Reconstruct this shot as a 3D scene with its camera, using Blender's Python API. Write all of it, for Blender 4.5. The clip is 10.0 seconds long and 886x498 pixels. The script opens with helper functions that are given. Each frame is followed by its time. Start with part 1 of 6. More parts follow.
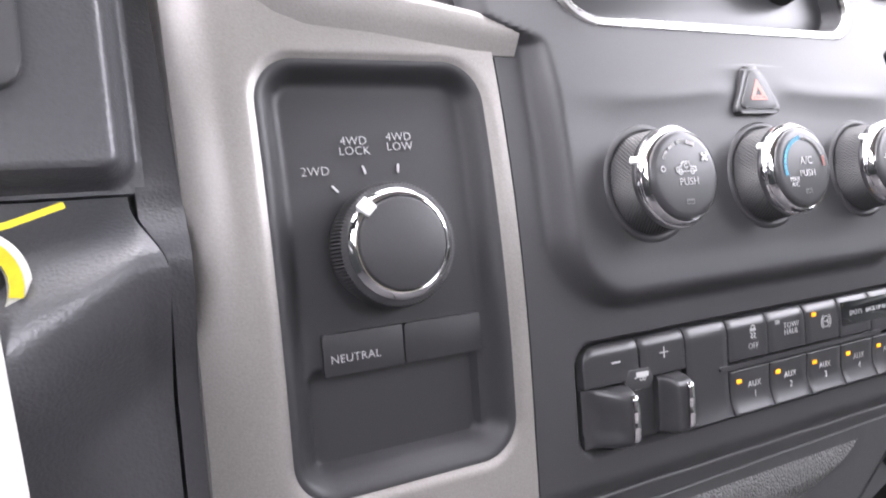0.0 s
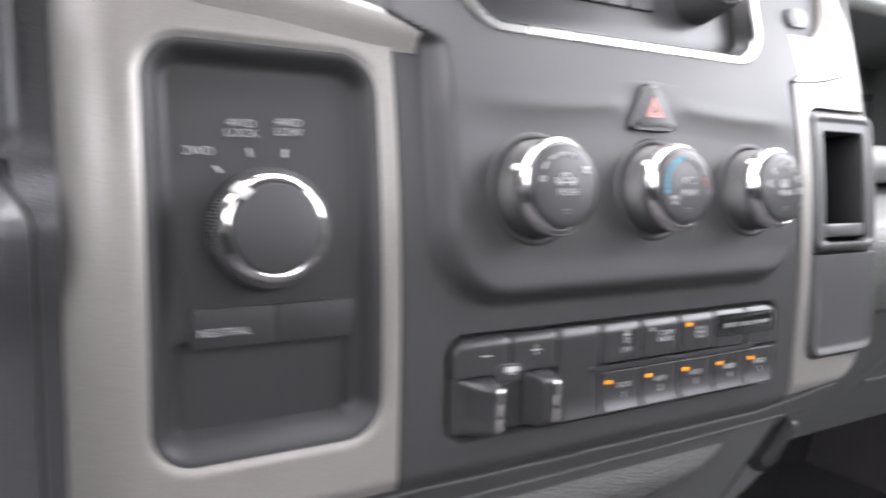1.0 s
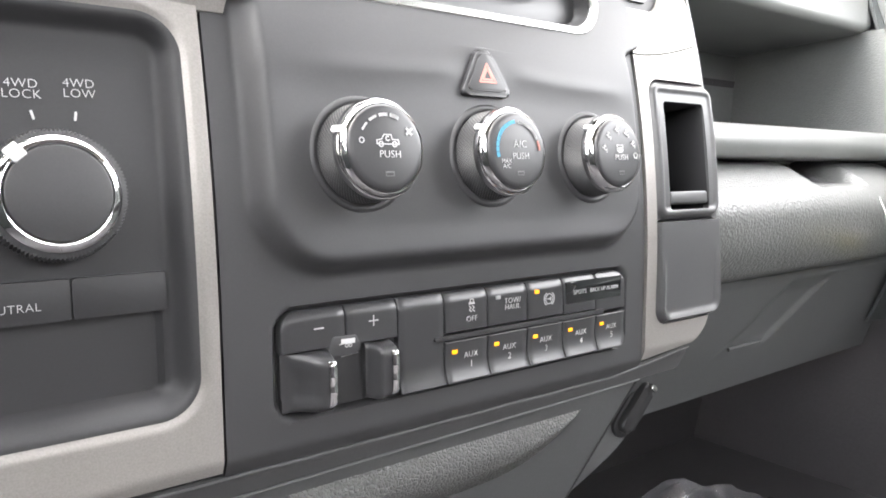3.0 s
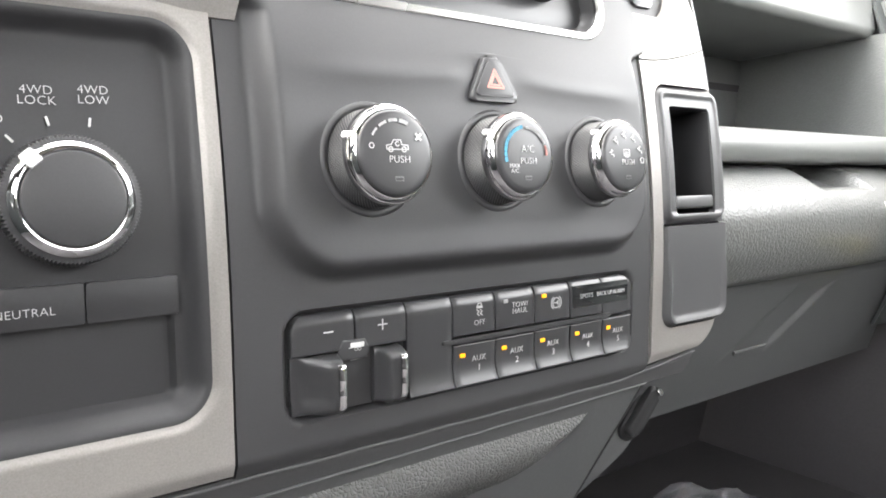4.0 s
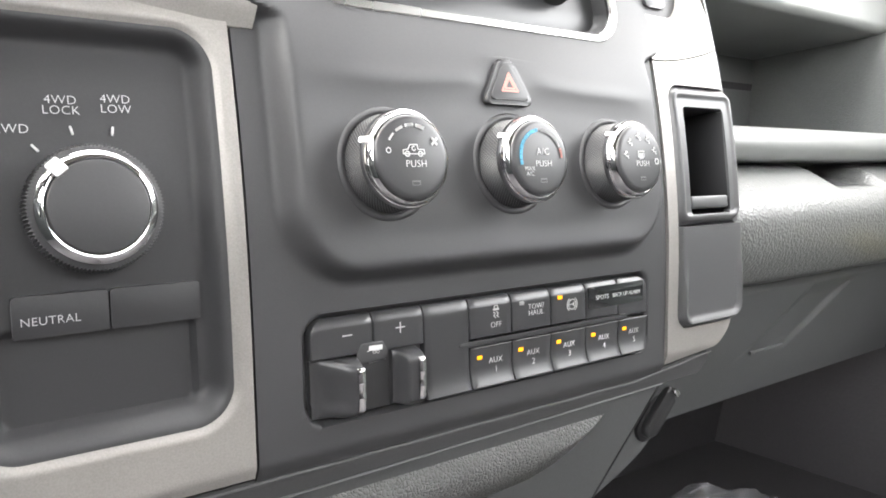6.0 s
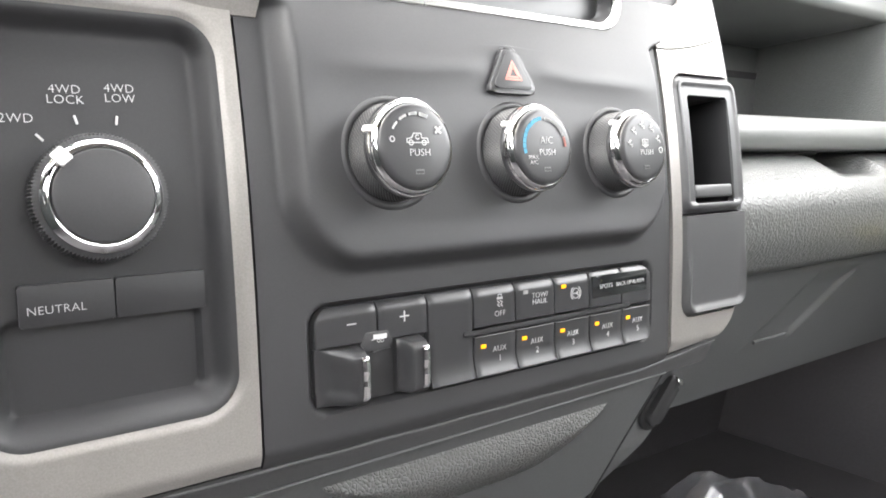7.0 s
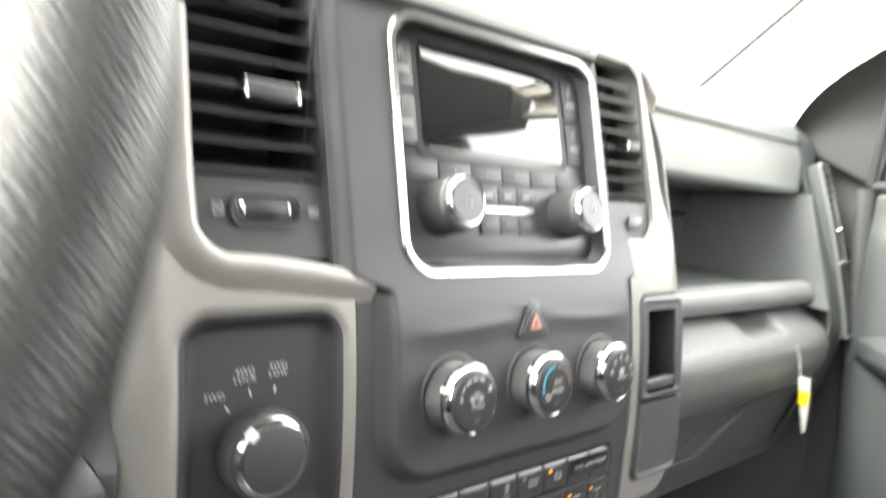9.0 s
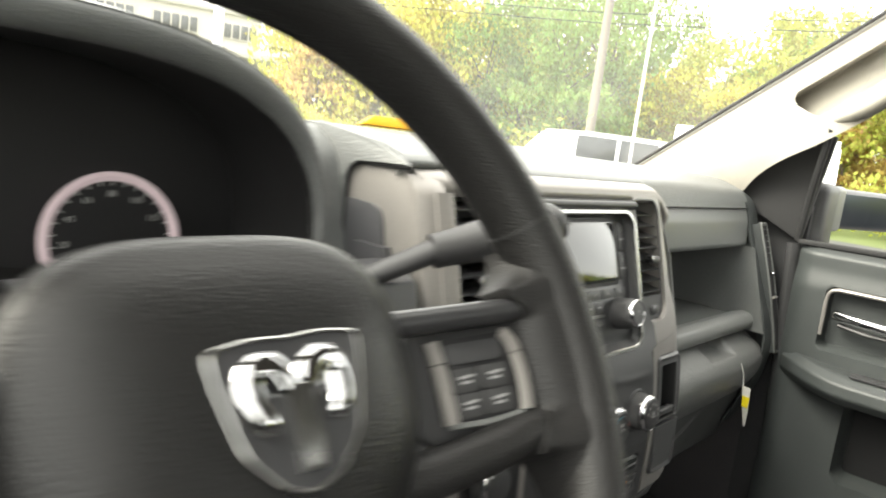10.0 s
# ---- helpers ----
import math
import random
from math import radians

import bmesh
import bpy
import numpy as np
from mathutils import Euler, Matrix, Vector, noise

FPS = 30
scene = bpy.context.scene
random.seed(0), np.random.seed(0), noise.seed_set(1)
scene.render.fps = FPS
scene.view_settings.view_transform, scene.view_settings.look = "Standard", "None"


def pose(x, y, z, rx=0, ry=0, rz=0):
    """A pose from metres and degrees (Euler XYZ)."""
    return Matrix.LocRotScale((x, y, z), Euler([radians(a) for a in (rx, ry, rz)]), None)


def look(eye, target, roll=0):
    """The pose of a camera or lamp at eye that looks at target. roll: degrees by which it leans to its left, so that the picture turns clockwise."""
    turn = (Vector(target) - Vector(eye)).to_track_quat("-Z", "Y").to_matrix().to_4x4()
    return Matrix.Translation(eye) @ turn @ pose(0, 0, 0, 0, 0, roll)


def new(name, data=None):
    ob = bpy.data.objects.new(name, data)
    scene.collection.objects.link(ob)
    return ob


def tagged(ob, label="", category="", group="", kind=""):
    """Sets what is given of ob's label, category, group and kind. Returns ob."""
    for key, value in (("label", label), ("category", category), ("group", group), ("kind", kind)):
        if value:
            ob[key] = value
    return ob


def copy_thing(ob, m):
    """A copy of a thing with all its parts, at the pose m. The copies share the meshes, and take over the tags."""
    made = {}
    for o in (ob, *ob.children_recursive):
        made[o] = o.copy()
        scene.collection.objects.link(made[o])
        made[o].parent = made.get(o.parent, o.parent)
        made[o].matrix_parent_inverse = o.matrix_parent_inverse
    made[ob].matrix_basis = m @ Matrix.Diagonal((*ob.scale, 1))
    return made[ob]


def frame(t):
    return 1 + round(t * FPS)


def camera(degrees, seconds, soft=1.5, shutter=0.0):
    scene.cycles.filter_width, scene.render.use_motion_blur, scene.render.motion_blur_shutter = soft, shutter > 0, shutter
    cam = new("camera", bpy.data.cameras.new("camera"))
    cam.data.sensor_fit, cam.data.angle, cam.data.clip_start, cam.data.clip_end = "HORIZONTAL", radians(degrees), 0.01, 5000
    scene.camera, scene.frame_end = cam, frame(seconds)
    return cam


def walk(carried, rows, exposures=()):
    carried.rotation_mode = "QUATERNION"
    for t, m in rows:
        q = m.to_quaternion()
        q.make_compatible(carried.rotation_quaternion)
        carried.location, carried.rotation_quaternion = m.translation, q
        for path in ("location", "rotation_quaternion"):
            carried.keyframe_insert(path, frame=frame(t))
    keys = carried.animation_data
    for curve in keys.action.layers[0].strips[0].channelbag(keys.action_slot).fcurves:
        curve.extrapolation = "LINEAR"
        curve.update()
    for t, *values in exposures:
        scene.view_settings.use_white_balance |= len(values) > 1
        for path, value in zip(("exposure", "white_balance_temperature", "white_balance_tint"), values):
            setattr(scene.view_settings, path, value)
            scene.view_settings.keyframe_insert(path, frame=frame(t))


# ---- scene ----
cam = camera(63.8, 10.0, soft=1.8, shutter=0.5)
PATH = [
    (0, (-0.312, -0.22, 1.3), (0.6, 1.554, 1.156), -4.1),
    (0.5, (-0.322, -0.221, 1.307), (0.606, 1.548, 1.22), -3.3),
    (0.7, (-0.318, -0.227, 1.311), (0.621, 1.536, 1.219), -3.2),
    (1, (-0.285, -0.247, 1.311), (0.709, 1.472, 1.071), 1.5),
    (1.2, (-0.257, -0.259, 1.29), (0.853, 1.39, 1.072), 1.0),
    (1.4, (-0.246, -0.262, 1.288), (0.899, 1.352, 0.999), 1.9),
    (1.5, (-0.245, -0.259, 1.285), (0.915, 1.344, 0.992), 1.9),
    (2, (-0.246, -0.26, 1.285), (0.947, 1.32, 1.004), 1.8),
    (2.5, (-0.246, -0.263, 1.291), (0.949, 1.324, 1.06), 0.1),
    (4, (-0.25, -0.264, 1.293), (0.934, 1.334, 1.082), -0.1),
    (4.5, (-0.252, -0.264, 1.292), (0.929, 1.338, 1.093), -0.5),
    (5, (-0.252, -0.264, 1.294), (0.919, 1.344, 1.091), -0.7),
    (6.5, (-0.254, -0.265, 1.294), (0.897, 1.357, 1.083), -0.8),
    (7, (-0.254, -0.265, 1.293), (0.894, 1.356, 1.062), -0.9),
    (7.5, (-0.255, -0.263, 1.29), (0.897, 1.355, 1.06), -0.7),
    (8, (-0.256, -0.265, 1.292), (0.889, 1.359, 1.061), -0.8),
    (8.2, (-0.256, -0.265, 1.292), (0.889, 1.359, 1.061), -0.8),
    (8.3, (-0.262, -0.258, 1.285), (0.92, 1.347, 1.115), 0.8),
    (8.5, (-0.298, -0.242, 1.305), (0.916, 1.334, 1.093), 6.5),
    (8.7, (-0.329, -0.256, 1.362), (0.938, 1.279, 1.164), 3.7),
    (8.8, (-0.34, -0.268, 1.38), (0.959, 1.245, 1.224), 2.1),
    (8.9, (-0.36, -0.278, 1.406), (0.972, 1.202, 1.215), 4.3),
    (9, (-0.388, -0.29, 1.439), (0.958, 1.176, 1.234), 5.8),
    (9.1, (-0.413, -0.3, 1.468), (0.974, 1.125, 1.255), 6.7),
    (9.2, (-0.443, -0.317, 1.496), (0.958, 1.095, 1.286), 5.7),
    (9.4, (-0.501, -0.343, 1.55), (0.932, 1.032, 1.31), 5.5),
    (9.5, (-0.534, -0.357, 1.557), (0.904, 1.015, 1.335), 5.9),
    (9.7, (-0.602, -0.363, 1.581), (0.855, 0.983, 1.329), 6.1),
    (9.8, (-0.645, -0.361, 1.595), (0.82, 0.972, 1.32), 5.7),
    (10, (-0.74, -0.338, 1.61), (0.744, 0.966, 1.293), 7.3),
]
EXPOSURES = [(0.0, 3.85, 6200, 17), (0.8, 3.72, 6250, 14), (1.2, 3.78, 6300, 13), (2.0, 4.08, 6350, 12), (4.0, 4.1, 6500, 8), (8.0, 4.1, 6500, 8), (8.5, 3.92, 6500, 8), (9.0, 3.7, 6600, 4), (9.5, 2.8, 6850, 2), (10.0, 2.0, 6900, 3)]
walk(cam, [(t, look(eye, target, roll)) for t, eye, target, roll in PATH], EXPOSURES)

# ---- light ----
world = bpy.data.worlds.new("overcast_sky")
scene.world = world
world.use_nodes = True
wn = world.node_tree.nodes
sky = wn.new("ShaderNodeTexSky")
sky.sky_type, sky.sun_disc = "NISHITA", False
sky.sun_elevation, sky.sun_rotation = radians(42), radians(-60)
sky.air_density, sky.dust_density, sky.ozone_density = 1.0, 4.0, 0.6
cloud = wn.new("ShaderNodeMixRGB")
cloud.inputs[0].default_value = 0.75
cloud.inputs[2].default_value = (9.5, 9.2, 9.0, 1)
world.node_tree.links.new(sky.outputs[0], cloud.inputs[1])
world.node_tree.links.new(cloud.outputs[0], wn["Background"].inputs[0])
wn["Background"].inputs[1].default_value = 0.15
sun = new("sun", bpy.data.lights.new("sun", "SUN"))
sun.data.energy, sun.data.angle, sun.data.color = 2.2, radians(35), (1.0, 0.97, 0.92)
sun.matrix_world = look((-19, 9.5, 20), (0, 0, 0))


# ---- materials ----
def material(name, base, rough=0.5, metal=0.0, grain=0.0, grain_size=0.001, kind="noise", vary=0.08, rough_vary=0.08, coat=0.0, spec=0.5, island=0.0):
    """A procedural surface: base colour with slow stains and fine grain, relief of the given size in metres."""
    m = bpy.data.materials.new(name)
    m.use_nodes = True
    n, l = m.node_tree.nodes, m.node_tree.links
    b = n["Principled BSDF"]
    co = n.new("ShaderNodeTexCoord")
    big = n.new("ShaderNodeTexNoise")
    big.inputs["Scale"].default_value, big.inputs["Detail"].default_value = 14.0, 5.0
    fine = n.new("ShaderNodeTexNoise")
    fine.inputs["Scale"].default_value, fine.inputs["Detail"].default_value = 0.6 / grain_size, 3.0
    for t in (big, fine):
        l.new(co.outputs["Object"], t.inputs["Vector"])
    add = n.new("ShaderNodeMath")
    add.operation = "ADD"
    l.new(big.outputs["Fac"], add.inputs[0])
    l.new(fine.outputs["Fac"], add.inputs[1])
    ramp = n.new("ShaderNodeMapRange")
    ramp.inputs["From Min"].default_value, ramp.inputs["From Max"].default_value = 0.7, 1.3
    ramp.inputs["To Min"].default_value, ramp.inputs["To Max"].default_value = 1 - vary, 1 + vary
    l.new(add.outputs[0], ramp.inputs["Value"])
    mul = n.new("ShaderNodeMixRGB")
    mul.blend_type, mul.inputs[0].default_value = "MULTIPLY", 1.0
    mul.inputs[1].default_value = (*base, 1)
    l.new(ramp.outputs[0], mul.inputs[2])
    last = mul
    if island:
        geo = n.new("ShaderNodeNewGeometry")
        hue = n.new("ShaderNodeHueSaturation")
        r2 = n.new("ShaderNodeMapRange")
        r2.inputs["To Min"].default_value, r2.inputs["To Max"].default_value = 0.5 - island, 0.5 + island
        r3 = n.new("ShaderNodeMapRange")
        r3.inputs["To Min"].default_value, r3.inputs["To Max"].default_value = 0.55, 1.35
        l.new(geo.outputs["Random Per Island"], r2.inputs["Value"])
        l.new(geo.outputs["Random Per Island"], r3.inputs["Value"])
        l.new(r2.outputs[0], hue.inputs["Hue"])
        l.new(r3.outputs[0], hue.inputs["Value"])
        l.new(mul.outputs[0], hue.inputs["Color"])
        last = hue
    l.new(last.outputs[0], b.inputs["Base Color"])
    rr = n.new("ShaderNodeMapRange")
    rr.inputs["To Min"].default_value, rr.inputs["To Max"].default_value = max(rough - rough_vary, 0.02), min(rough + rough_vary, 1)
    l.new(big.outputs["Fac"], rr.inputs["Value"])
    l.new(rr.outputs[0], b.inputs["Roughness"])
    b.inputs["Metallic"].default_value = metal
    b.inputs["Coat Weight"].default_value = coat
    b.inputs["Specular IOR Level"].default_value = spec
    if grain:
        bump = n.new("ShaderNodeBump")
        bump.inputs["Strength"].default_value, bump.inputs["Distance"].default_value = grain, grain_size * {"leather": 0.45, "pebble": 0.40}.get(kind, 0.25)
        src = fine
        if kind == "leather":
            warp = n.new("ShaderNodeVectorMath")
            warp.operation = "MULTIPLY_ADD"
            warp.inputs[1].default_value = (grain_size * 0.9,) * 3
            l.new(fine.outputs["Color"], warp.inputs[0])
            l.new(co.outputs["Object"], warp.inputs[2])
            src = n.new("ShaderNodeTexVoronoi")
            src.feature = "SMOOTH_F1"
            src.inputs["Scale"].default_value = 1.0 / grain_size
            src.inputs["Smoothness"].default_value = 0.6
            l.new(warp.outputs[0], src.inputs["Vector"])
            bump.invert = True
        elif kind == "pebble":
            warp = n.new("ShaderNodeVectorMath")
            warp.operation = "MULTIPLY_ADD"
            warp.inputs[1].default_value = (grain_size * 1.1,) * 3
            l.new(fine.outputs["Color"], warp.inputs[0])
            l.new(co.outputs["Object"], warp.inputs[2])
            cell = n.new("ShaderNodeTexVoronoi")
            cell.feature = "DISTANCE_TO_EDGE"
            cell.inputs["Scale"].default_value = 1.0 / grain_size
            l.new(warp.outputs[0], cell.inputs["Vector"])
            src = n.new("ShaderNodeMapRange")
            src.interpolation_type = "SMOOTHSTEP"
            src.inputs["From Max"].default_value = 0.22
            l.new(cell.outputs["Distance"], src.inputs["Value"])
        elif kind == "brushed":
            sc = n.new("ShaderNodeVectorMath")
            sc.operation = "MULTIPLY"
            sc.inputs[1].default_value = (0.12, 1, 1)
            l.new(co.outputs["Object"], sc.inputs[0])
            l.new(sc.outputs[0], fine.inputs["Vector"])
        l.new(src.outputs[0], bump.inputs["Height"])
        l.new(bump.outputs[0], b.inputs["Normal"])
    return m


def glow(name, colour, strength):
    m = material(name, colour, 0.4)
    b = m.node_tree.nodes["Principled BSDF"]
    b.inputs["Emission Color"].default_value, b.inputs["Emission Strength"].default_value = (*colour, 1), strength
    return m


def clear(name, tint=(1, 1, 1), rough=0.0, gloss=0.03, haze=0.0):
    """A thin pane: see-through with a weak mirror, and a little scattered light mixed in as haze."""
    m = bpy.data.materials.new(name)
    m.use_nodes = True
    n, l = m.node_tree.nodes, m.node_tree.links
    n.remove(n["Principled BSDF"])
    a, b, mix, fr = n.new("ShaderNodeBsdfTransparent"), n.new("ShaderNodeBsdfGlossy"), n.new("ShaderNodeMixShader"), n.new("ShaderNodeValue")
    fr.outputs[0].default_value = gloss
    a.inputs["Color"].default_value = (*tint, 1)
    b.inputs["Roughness"].default_value = rough
    l.new(fr.outputs[0], mix.inputs[0])
    l.new(a.outputs[0], mix.inputs[1])
    l.new(b.outputs[0], mix.inputs[2])
    last = mix
    if haze:
        tr, noise_t, rr, last = n.new("ShaderNodeBsdfTranslucent"), n.new("ShaderNodeTexNoise"), n.new("ShaderNodeMapRange"), n.new("ShaderNodeMixShader")
        co = n.new("ShaderNodeTexCoord")
        l.new(co.outputs["Object"], noise_t.inputs["Vector"])
        noise_t.inputs["Scale"].default_value, noise_t.inputs["Detail"].default_value = 3.0, 6.0
        rr.inputs["From Min"].default_value, rr.inputs["From Max"].default_value = 0.3, 0.7
        rr.inputs["To Min"].default_value, rr.inputs["To Max"].default_value = haze * 0.5, haze * 1.5
        tr.inputs["Color"].default_value = (0.9, 0.9, 0.9, 1)
        l.new(noise_t.outputs["Fac"], rr.inputs["Value"])
        l.new(rr.outputs[0], last.inputs[0])
        l.new(mix.outputs[0], last.inputs[1])
        l.new(tr.outputs[0], last.inputs[2])
    l.new(last.outputs[0], n["Material Output"].inputs["Surface"])
    return m


BLACK = material("black_soft_touch_plastic", (0.041, 0.041, 0.043), 0.48, grain=0.10, grain_size=0.0006)
BLACK_GLOSS = material("black_satin_plastic", (0.036, 0.036, 0.038), 0.33, grain=0.04, grain_size=0.0006)
POCKETSKIN = material("satin_charcoal_plastic", (0.068, 0.068, 0.070), 0.36, grain=0.06, grain_size=0.0006)
# The black soft-touch plastic, darkened for the shade over the selector tray.
TRAYSKIN = material("shaded_soft_touch_plastic", (0.030, 0.030, 0.032), 0.5, grain=0.10, grain_size=0.0006)
DEEP = material("black_matt_plastic", (0.034, 0.034, 0.035), 0.7, grain=0.1, grain_size=0.0008)
SILVER = material("warm_silver_paint", (0.275, 0.260, 0.247), 0.40, metal=0.38, grain=0.06, grain_size=0.0005, vary=0.14, rough_vary=0.05)
SATIN = material("satin_chrome", (0.46, 0.46, 0.45), 0.26, metal=1.0, grain=0.02, grain_size=0.0005, vary=0.03)
CHROME = material("polished_chrome", (0.66, 0.66, 0.67), 0.07, metal=1.0, vary=0.02, rough_vary=0.02)
GRAINED = material("grained_charcoal_plastic", (0.066, 0.066, 0.071), 0.33, grain=0.26, grain_size=0.0013, kind="leather")
LEATHER = material("pebbled_charcoal_vinyl", (0.105, 0.106, 0.103), 0.42, grain=0.8, grain_size=0.0025, kind="pebble")
KNEEPAD = material("charcoal_knee_pad_vinyl", (0.115, 0.117, 0.115), 0.38, grain=0.6, grain_size=0.0027, kind="leather")
GLOVEGREY = material("dark_grey_glove_box_plastic", (0.070, 0.072, 0.073), 0.55, grain=0.15, grain_size=0.0012)
SLATE = material("slate_grey_dash_plastic", (0.11, 0.115, 0.113), 0.50, grain=0.35, grain_size=0.0018, kind="leather")
DASHTOP = material("dark_dash_pad_vinyl", (0.140, 0.145, 0.144), 0.42, grain=0.5, grain_size=0.0025, kind="leather")
SMOOTH_GREY = material("smooth_grey_plastic", (0.145, 0.149, 0.146), 0.42, grain=0.12, grain_size=0.0008)
DOORGREY = material("door_grey_plastic", (0.042, 0.047, 0.047), 0.48, grain=0.3, grain_size=0.0015, kind="leather")
BEIGE = material("pillar_beige_cloth_grain", (0.31, 0.293, 0.257), 0.75, grain=0.2, grain_size=0.0012)
HUBSKIN = material("grained_black_airbag_vinyl", (0.010, 0.0098, 0.0098), 0.38, grain=0.36, grain_size=0.0018, kind="leather", spec=0.36)
# Near-black: cluster plastic and joints, also shade painted into sunk pockets.
SHADE = material("black_plastic_and_shade", (0.010, 0.010, 0.011), 0.6, grain=0.1, grain_size=0.001)
HEADLINER = material("grey_beige_headliner_cloth", (0.26, 0.245, 0.22), 0.9, grain=0.3, grain_size=0.002)
WHEELSKIN = material("black_leather_wrap", (0.017, 0.0165, 0.0165), 0.42, grain=0.55, grain_size=0.0016, kind="leather", spec=0.35)
PRINT = material("white_print", (0.54, 0.54, 0.54), 0.6, vary=0.03)
PRINT_DIM = material("grey_print", (0.28, 0.28, 0.28), 0.6, vary=0.03)
BLUE = material("blue_print", (0.10, 0.40, 0.58), 0.5)
REDP = material("faded_red_print", (0.42, 0.16, 0.13), 0.5)
HAZRED = material("hazard_red_print", (0.55, 0.22, 0.18), 0.5)
AMBER = glow("amber_indicator", (1.0, 0.36, 0.0), 0.07)
SCREEN = material("dark_display_glass", (0.012, 0.013, 0.014), 0.06, vary=0.02, rough_vary=0.02, coat=0.6)
RUBBER = material("black_rubber", (0.016, 0.016, 0.017), 0.75, grain=0.2, grain_size=0.001)
WHITE_TAG = material("white_paper_tag", (0.60, 0.59, 0.56), 0.7, vary=0.04)
YELLOW = material("yellow_plastic", (0.75, 0.62, 0.02), 0.5)
ORANGE = material("orange_yellow_plastic", (0.85, 0.42, 0.01), 0.5)
KEYWHITE = material("milky_key_plastic", (0.62, 0.61, 0.55), 0.4)
CARPET = material("dark_grey_carpet", (0.046, 0.044, 0.047), 0.95, grain=0.6, grain_size=0.003)
GLASS = clear("window_glass")
# Glare on the windscreen is put in as a faint scattering haze.
HAZED = clear("hazed_windscreen_glass", haze=0.020)
WRAP = clear("clear_plastic_film", (0.88, 0.88, 0.90), 0.16, 0.07, haze=0.035)
MIRROR = material("tinted_mirror_glass", (0.050, 0.060, 0.075), 0.30, 1.0, vary=0.02, rough_vary=0.02)

# ---- builders ----
ORIGIN = {}


def thing(name, m, label, category, group="", kind=""):
    """An empty at a thing's base, which carries its parts."""
    ob = new(name)
    ob.empty_display_size = 0.02
    ob.matrix_world = m
    ORIGIN[ob.name] = m.inverted()
    return tagged(ob, label, category, group, kind)


def mesh_part(name, me, mat, parent, label="", m=Matrix(), smooth=40):
    me.materials.append(mat)
    if smooth:
        me.shade_smooth()
        me.set_sharp_from_angle(angle=radians(smooth))
    ob = new(name, me)
    if parent is not None:
        me.transform(ORIGIN[parent.name] @ m)
        ORIGIN[ob.name] = ORIGIN[parent.name]
        ob.parent = parent
    else:
        me.transform(m)
    return tagged(ob, label)


def part(name, bm, mat, parent, label="", m=Matrix(), smooth=40):
    """Links a bmesh, given in the frame m, as one mesh under a thing or a part."""
    me = bpy.data.meshes.new(name)
    bmesh.ops.recalc_face_normals(bm, faces=bm.faces)
    bm.to_mesh(me)
    bm.free()
    return mesh_part(name, me, mat, parent, label, m, smooth)


def prism(outline, z0, z1, bevel=0.0, segs=2):
    """A plate with the given outline in x and y, from z0 to z1, its front edge rounded."""
    bm = bmesh.new()
    low = [bm.verts.new((x, y, z0)) for x, y in outline]
    top = [bm.verts.new((x, y, z1)) for x, y in outline]
    k = len(outline)
    bm.faces.new(low[::-1])
    cap = bm.faces.new(top)
    for i in range(k):
        bm.faces.new((low[i], low[(i + 1) % k], top[(i + 1) % k], top[i]))
    if bevel:
        bmesh.ops.bevel(bm, geom=list(cap.edges), offset=bevel, segments=segs, affect="EDGES", profile=0.5)
    return bm


def rounded(w, h, r, cx=0.0, cy=0.0, n=5):
    """The outline of a rounded rectangle."""
    r = min(r, w / 2 - 1e-5, h / 2 - 1e-5)
    out = []
    for sx, sy, a0 in ((1, 1, 0), (-1, 1, 90), (-1, -1, 180), (1, -1, 270)):
        for i in range(n + 1):
            a = radians(a0 + 90 * i / n)
            out.append((cx + sx * (w / 2 - r) + r * math.cos(a), cy + sy * (h / 2 - r) + r * math.sin(a)))
    return out


def plate(w, h, z0, z1, r, bevel=0.0006, cx=0.0, cy=0.0, segs=2):
    return prism(rounded(w, h, r, cx, cy), z0, z1, bevel, segs)


def block(sx, sy, sz, bevel, at=(0, 0, 0), segs=2):
    """A bevelled box centred at a point."""
    bm = bmesh.new()
    bmesh.ops.create_cube(bm, size=1, matrix=Matrix.Translation(at) @ Matrix.Diagonal((sx, sy, sz, 1)))
    if bevel:
        bmesh.ops.bevel(bm, geom=list(bm.edges), offset=bevel, segments=segs, affect="EDGES", profile=0.5)
    return bm


def lathe(profile, seg=48, ribs=0, rib_range=(), rib_depth=0.0):
    """A turned body about z through (radius, z) points, open ends closed. Between the rib_range indices the radius is ribbed."""
    bm = bmesh.new()
    rings = []
    for j, (r, z) in enumerate(profile):
        ring = []
        for i in range(seg):
            a = 2 * math.pi * i / seg
            rr = r
            if ribs and rib_range[0] <= j <= rib_range[1]:
                rr -= rib_depth * (0.5 + 0.5 * math.cos(ribs * a))
            ring.append(bm.verts.new((rr * math.cos(a), rr * math.sin(a), z)))
        rings.append(ring)
    for a, b in zip(rings, rings[1:]):
        for i in range(seg):
            bm.faces.new((a[i], a[(i + 1) % seg], b[(i + 1) % seg], b[i]))
    bm.faces.new(rings[0][::-1])
    bm.faces.new(rings[-1])
    return bm


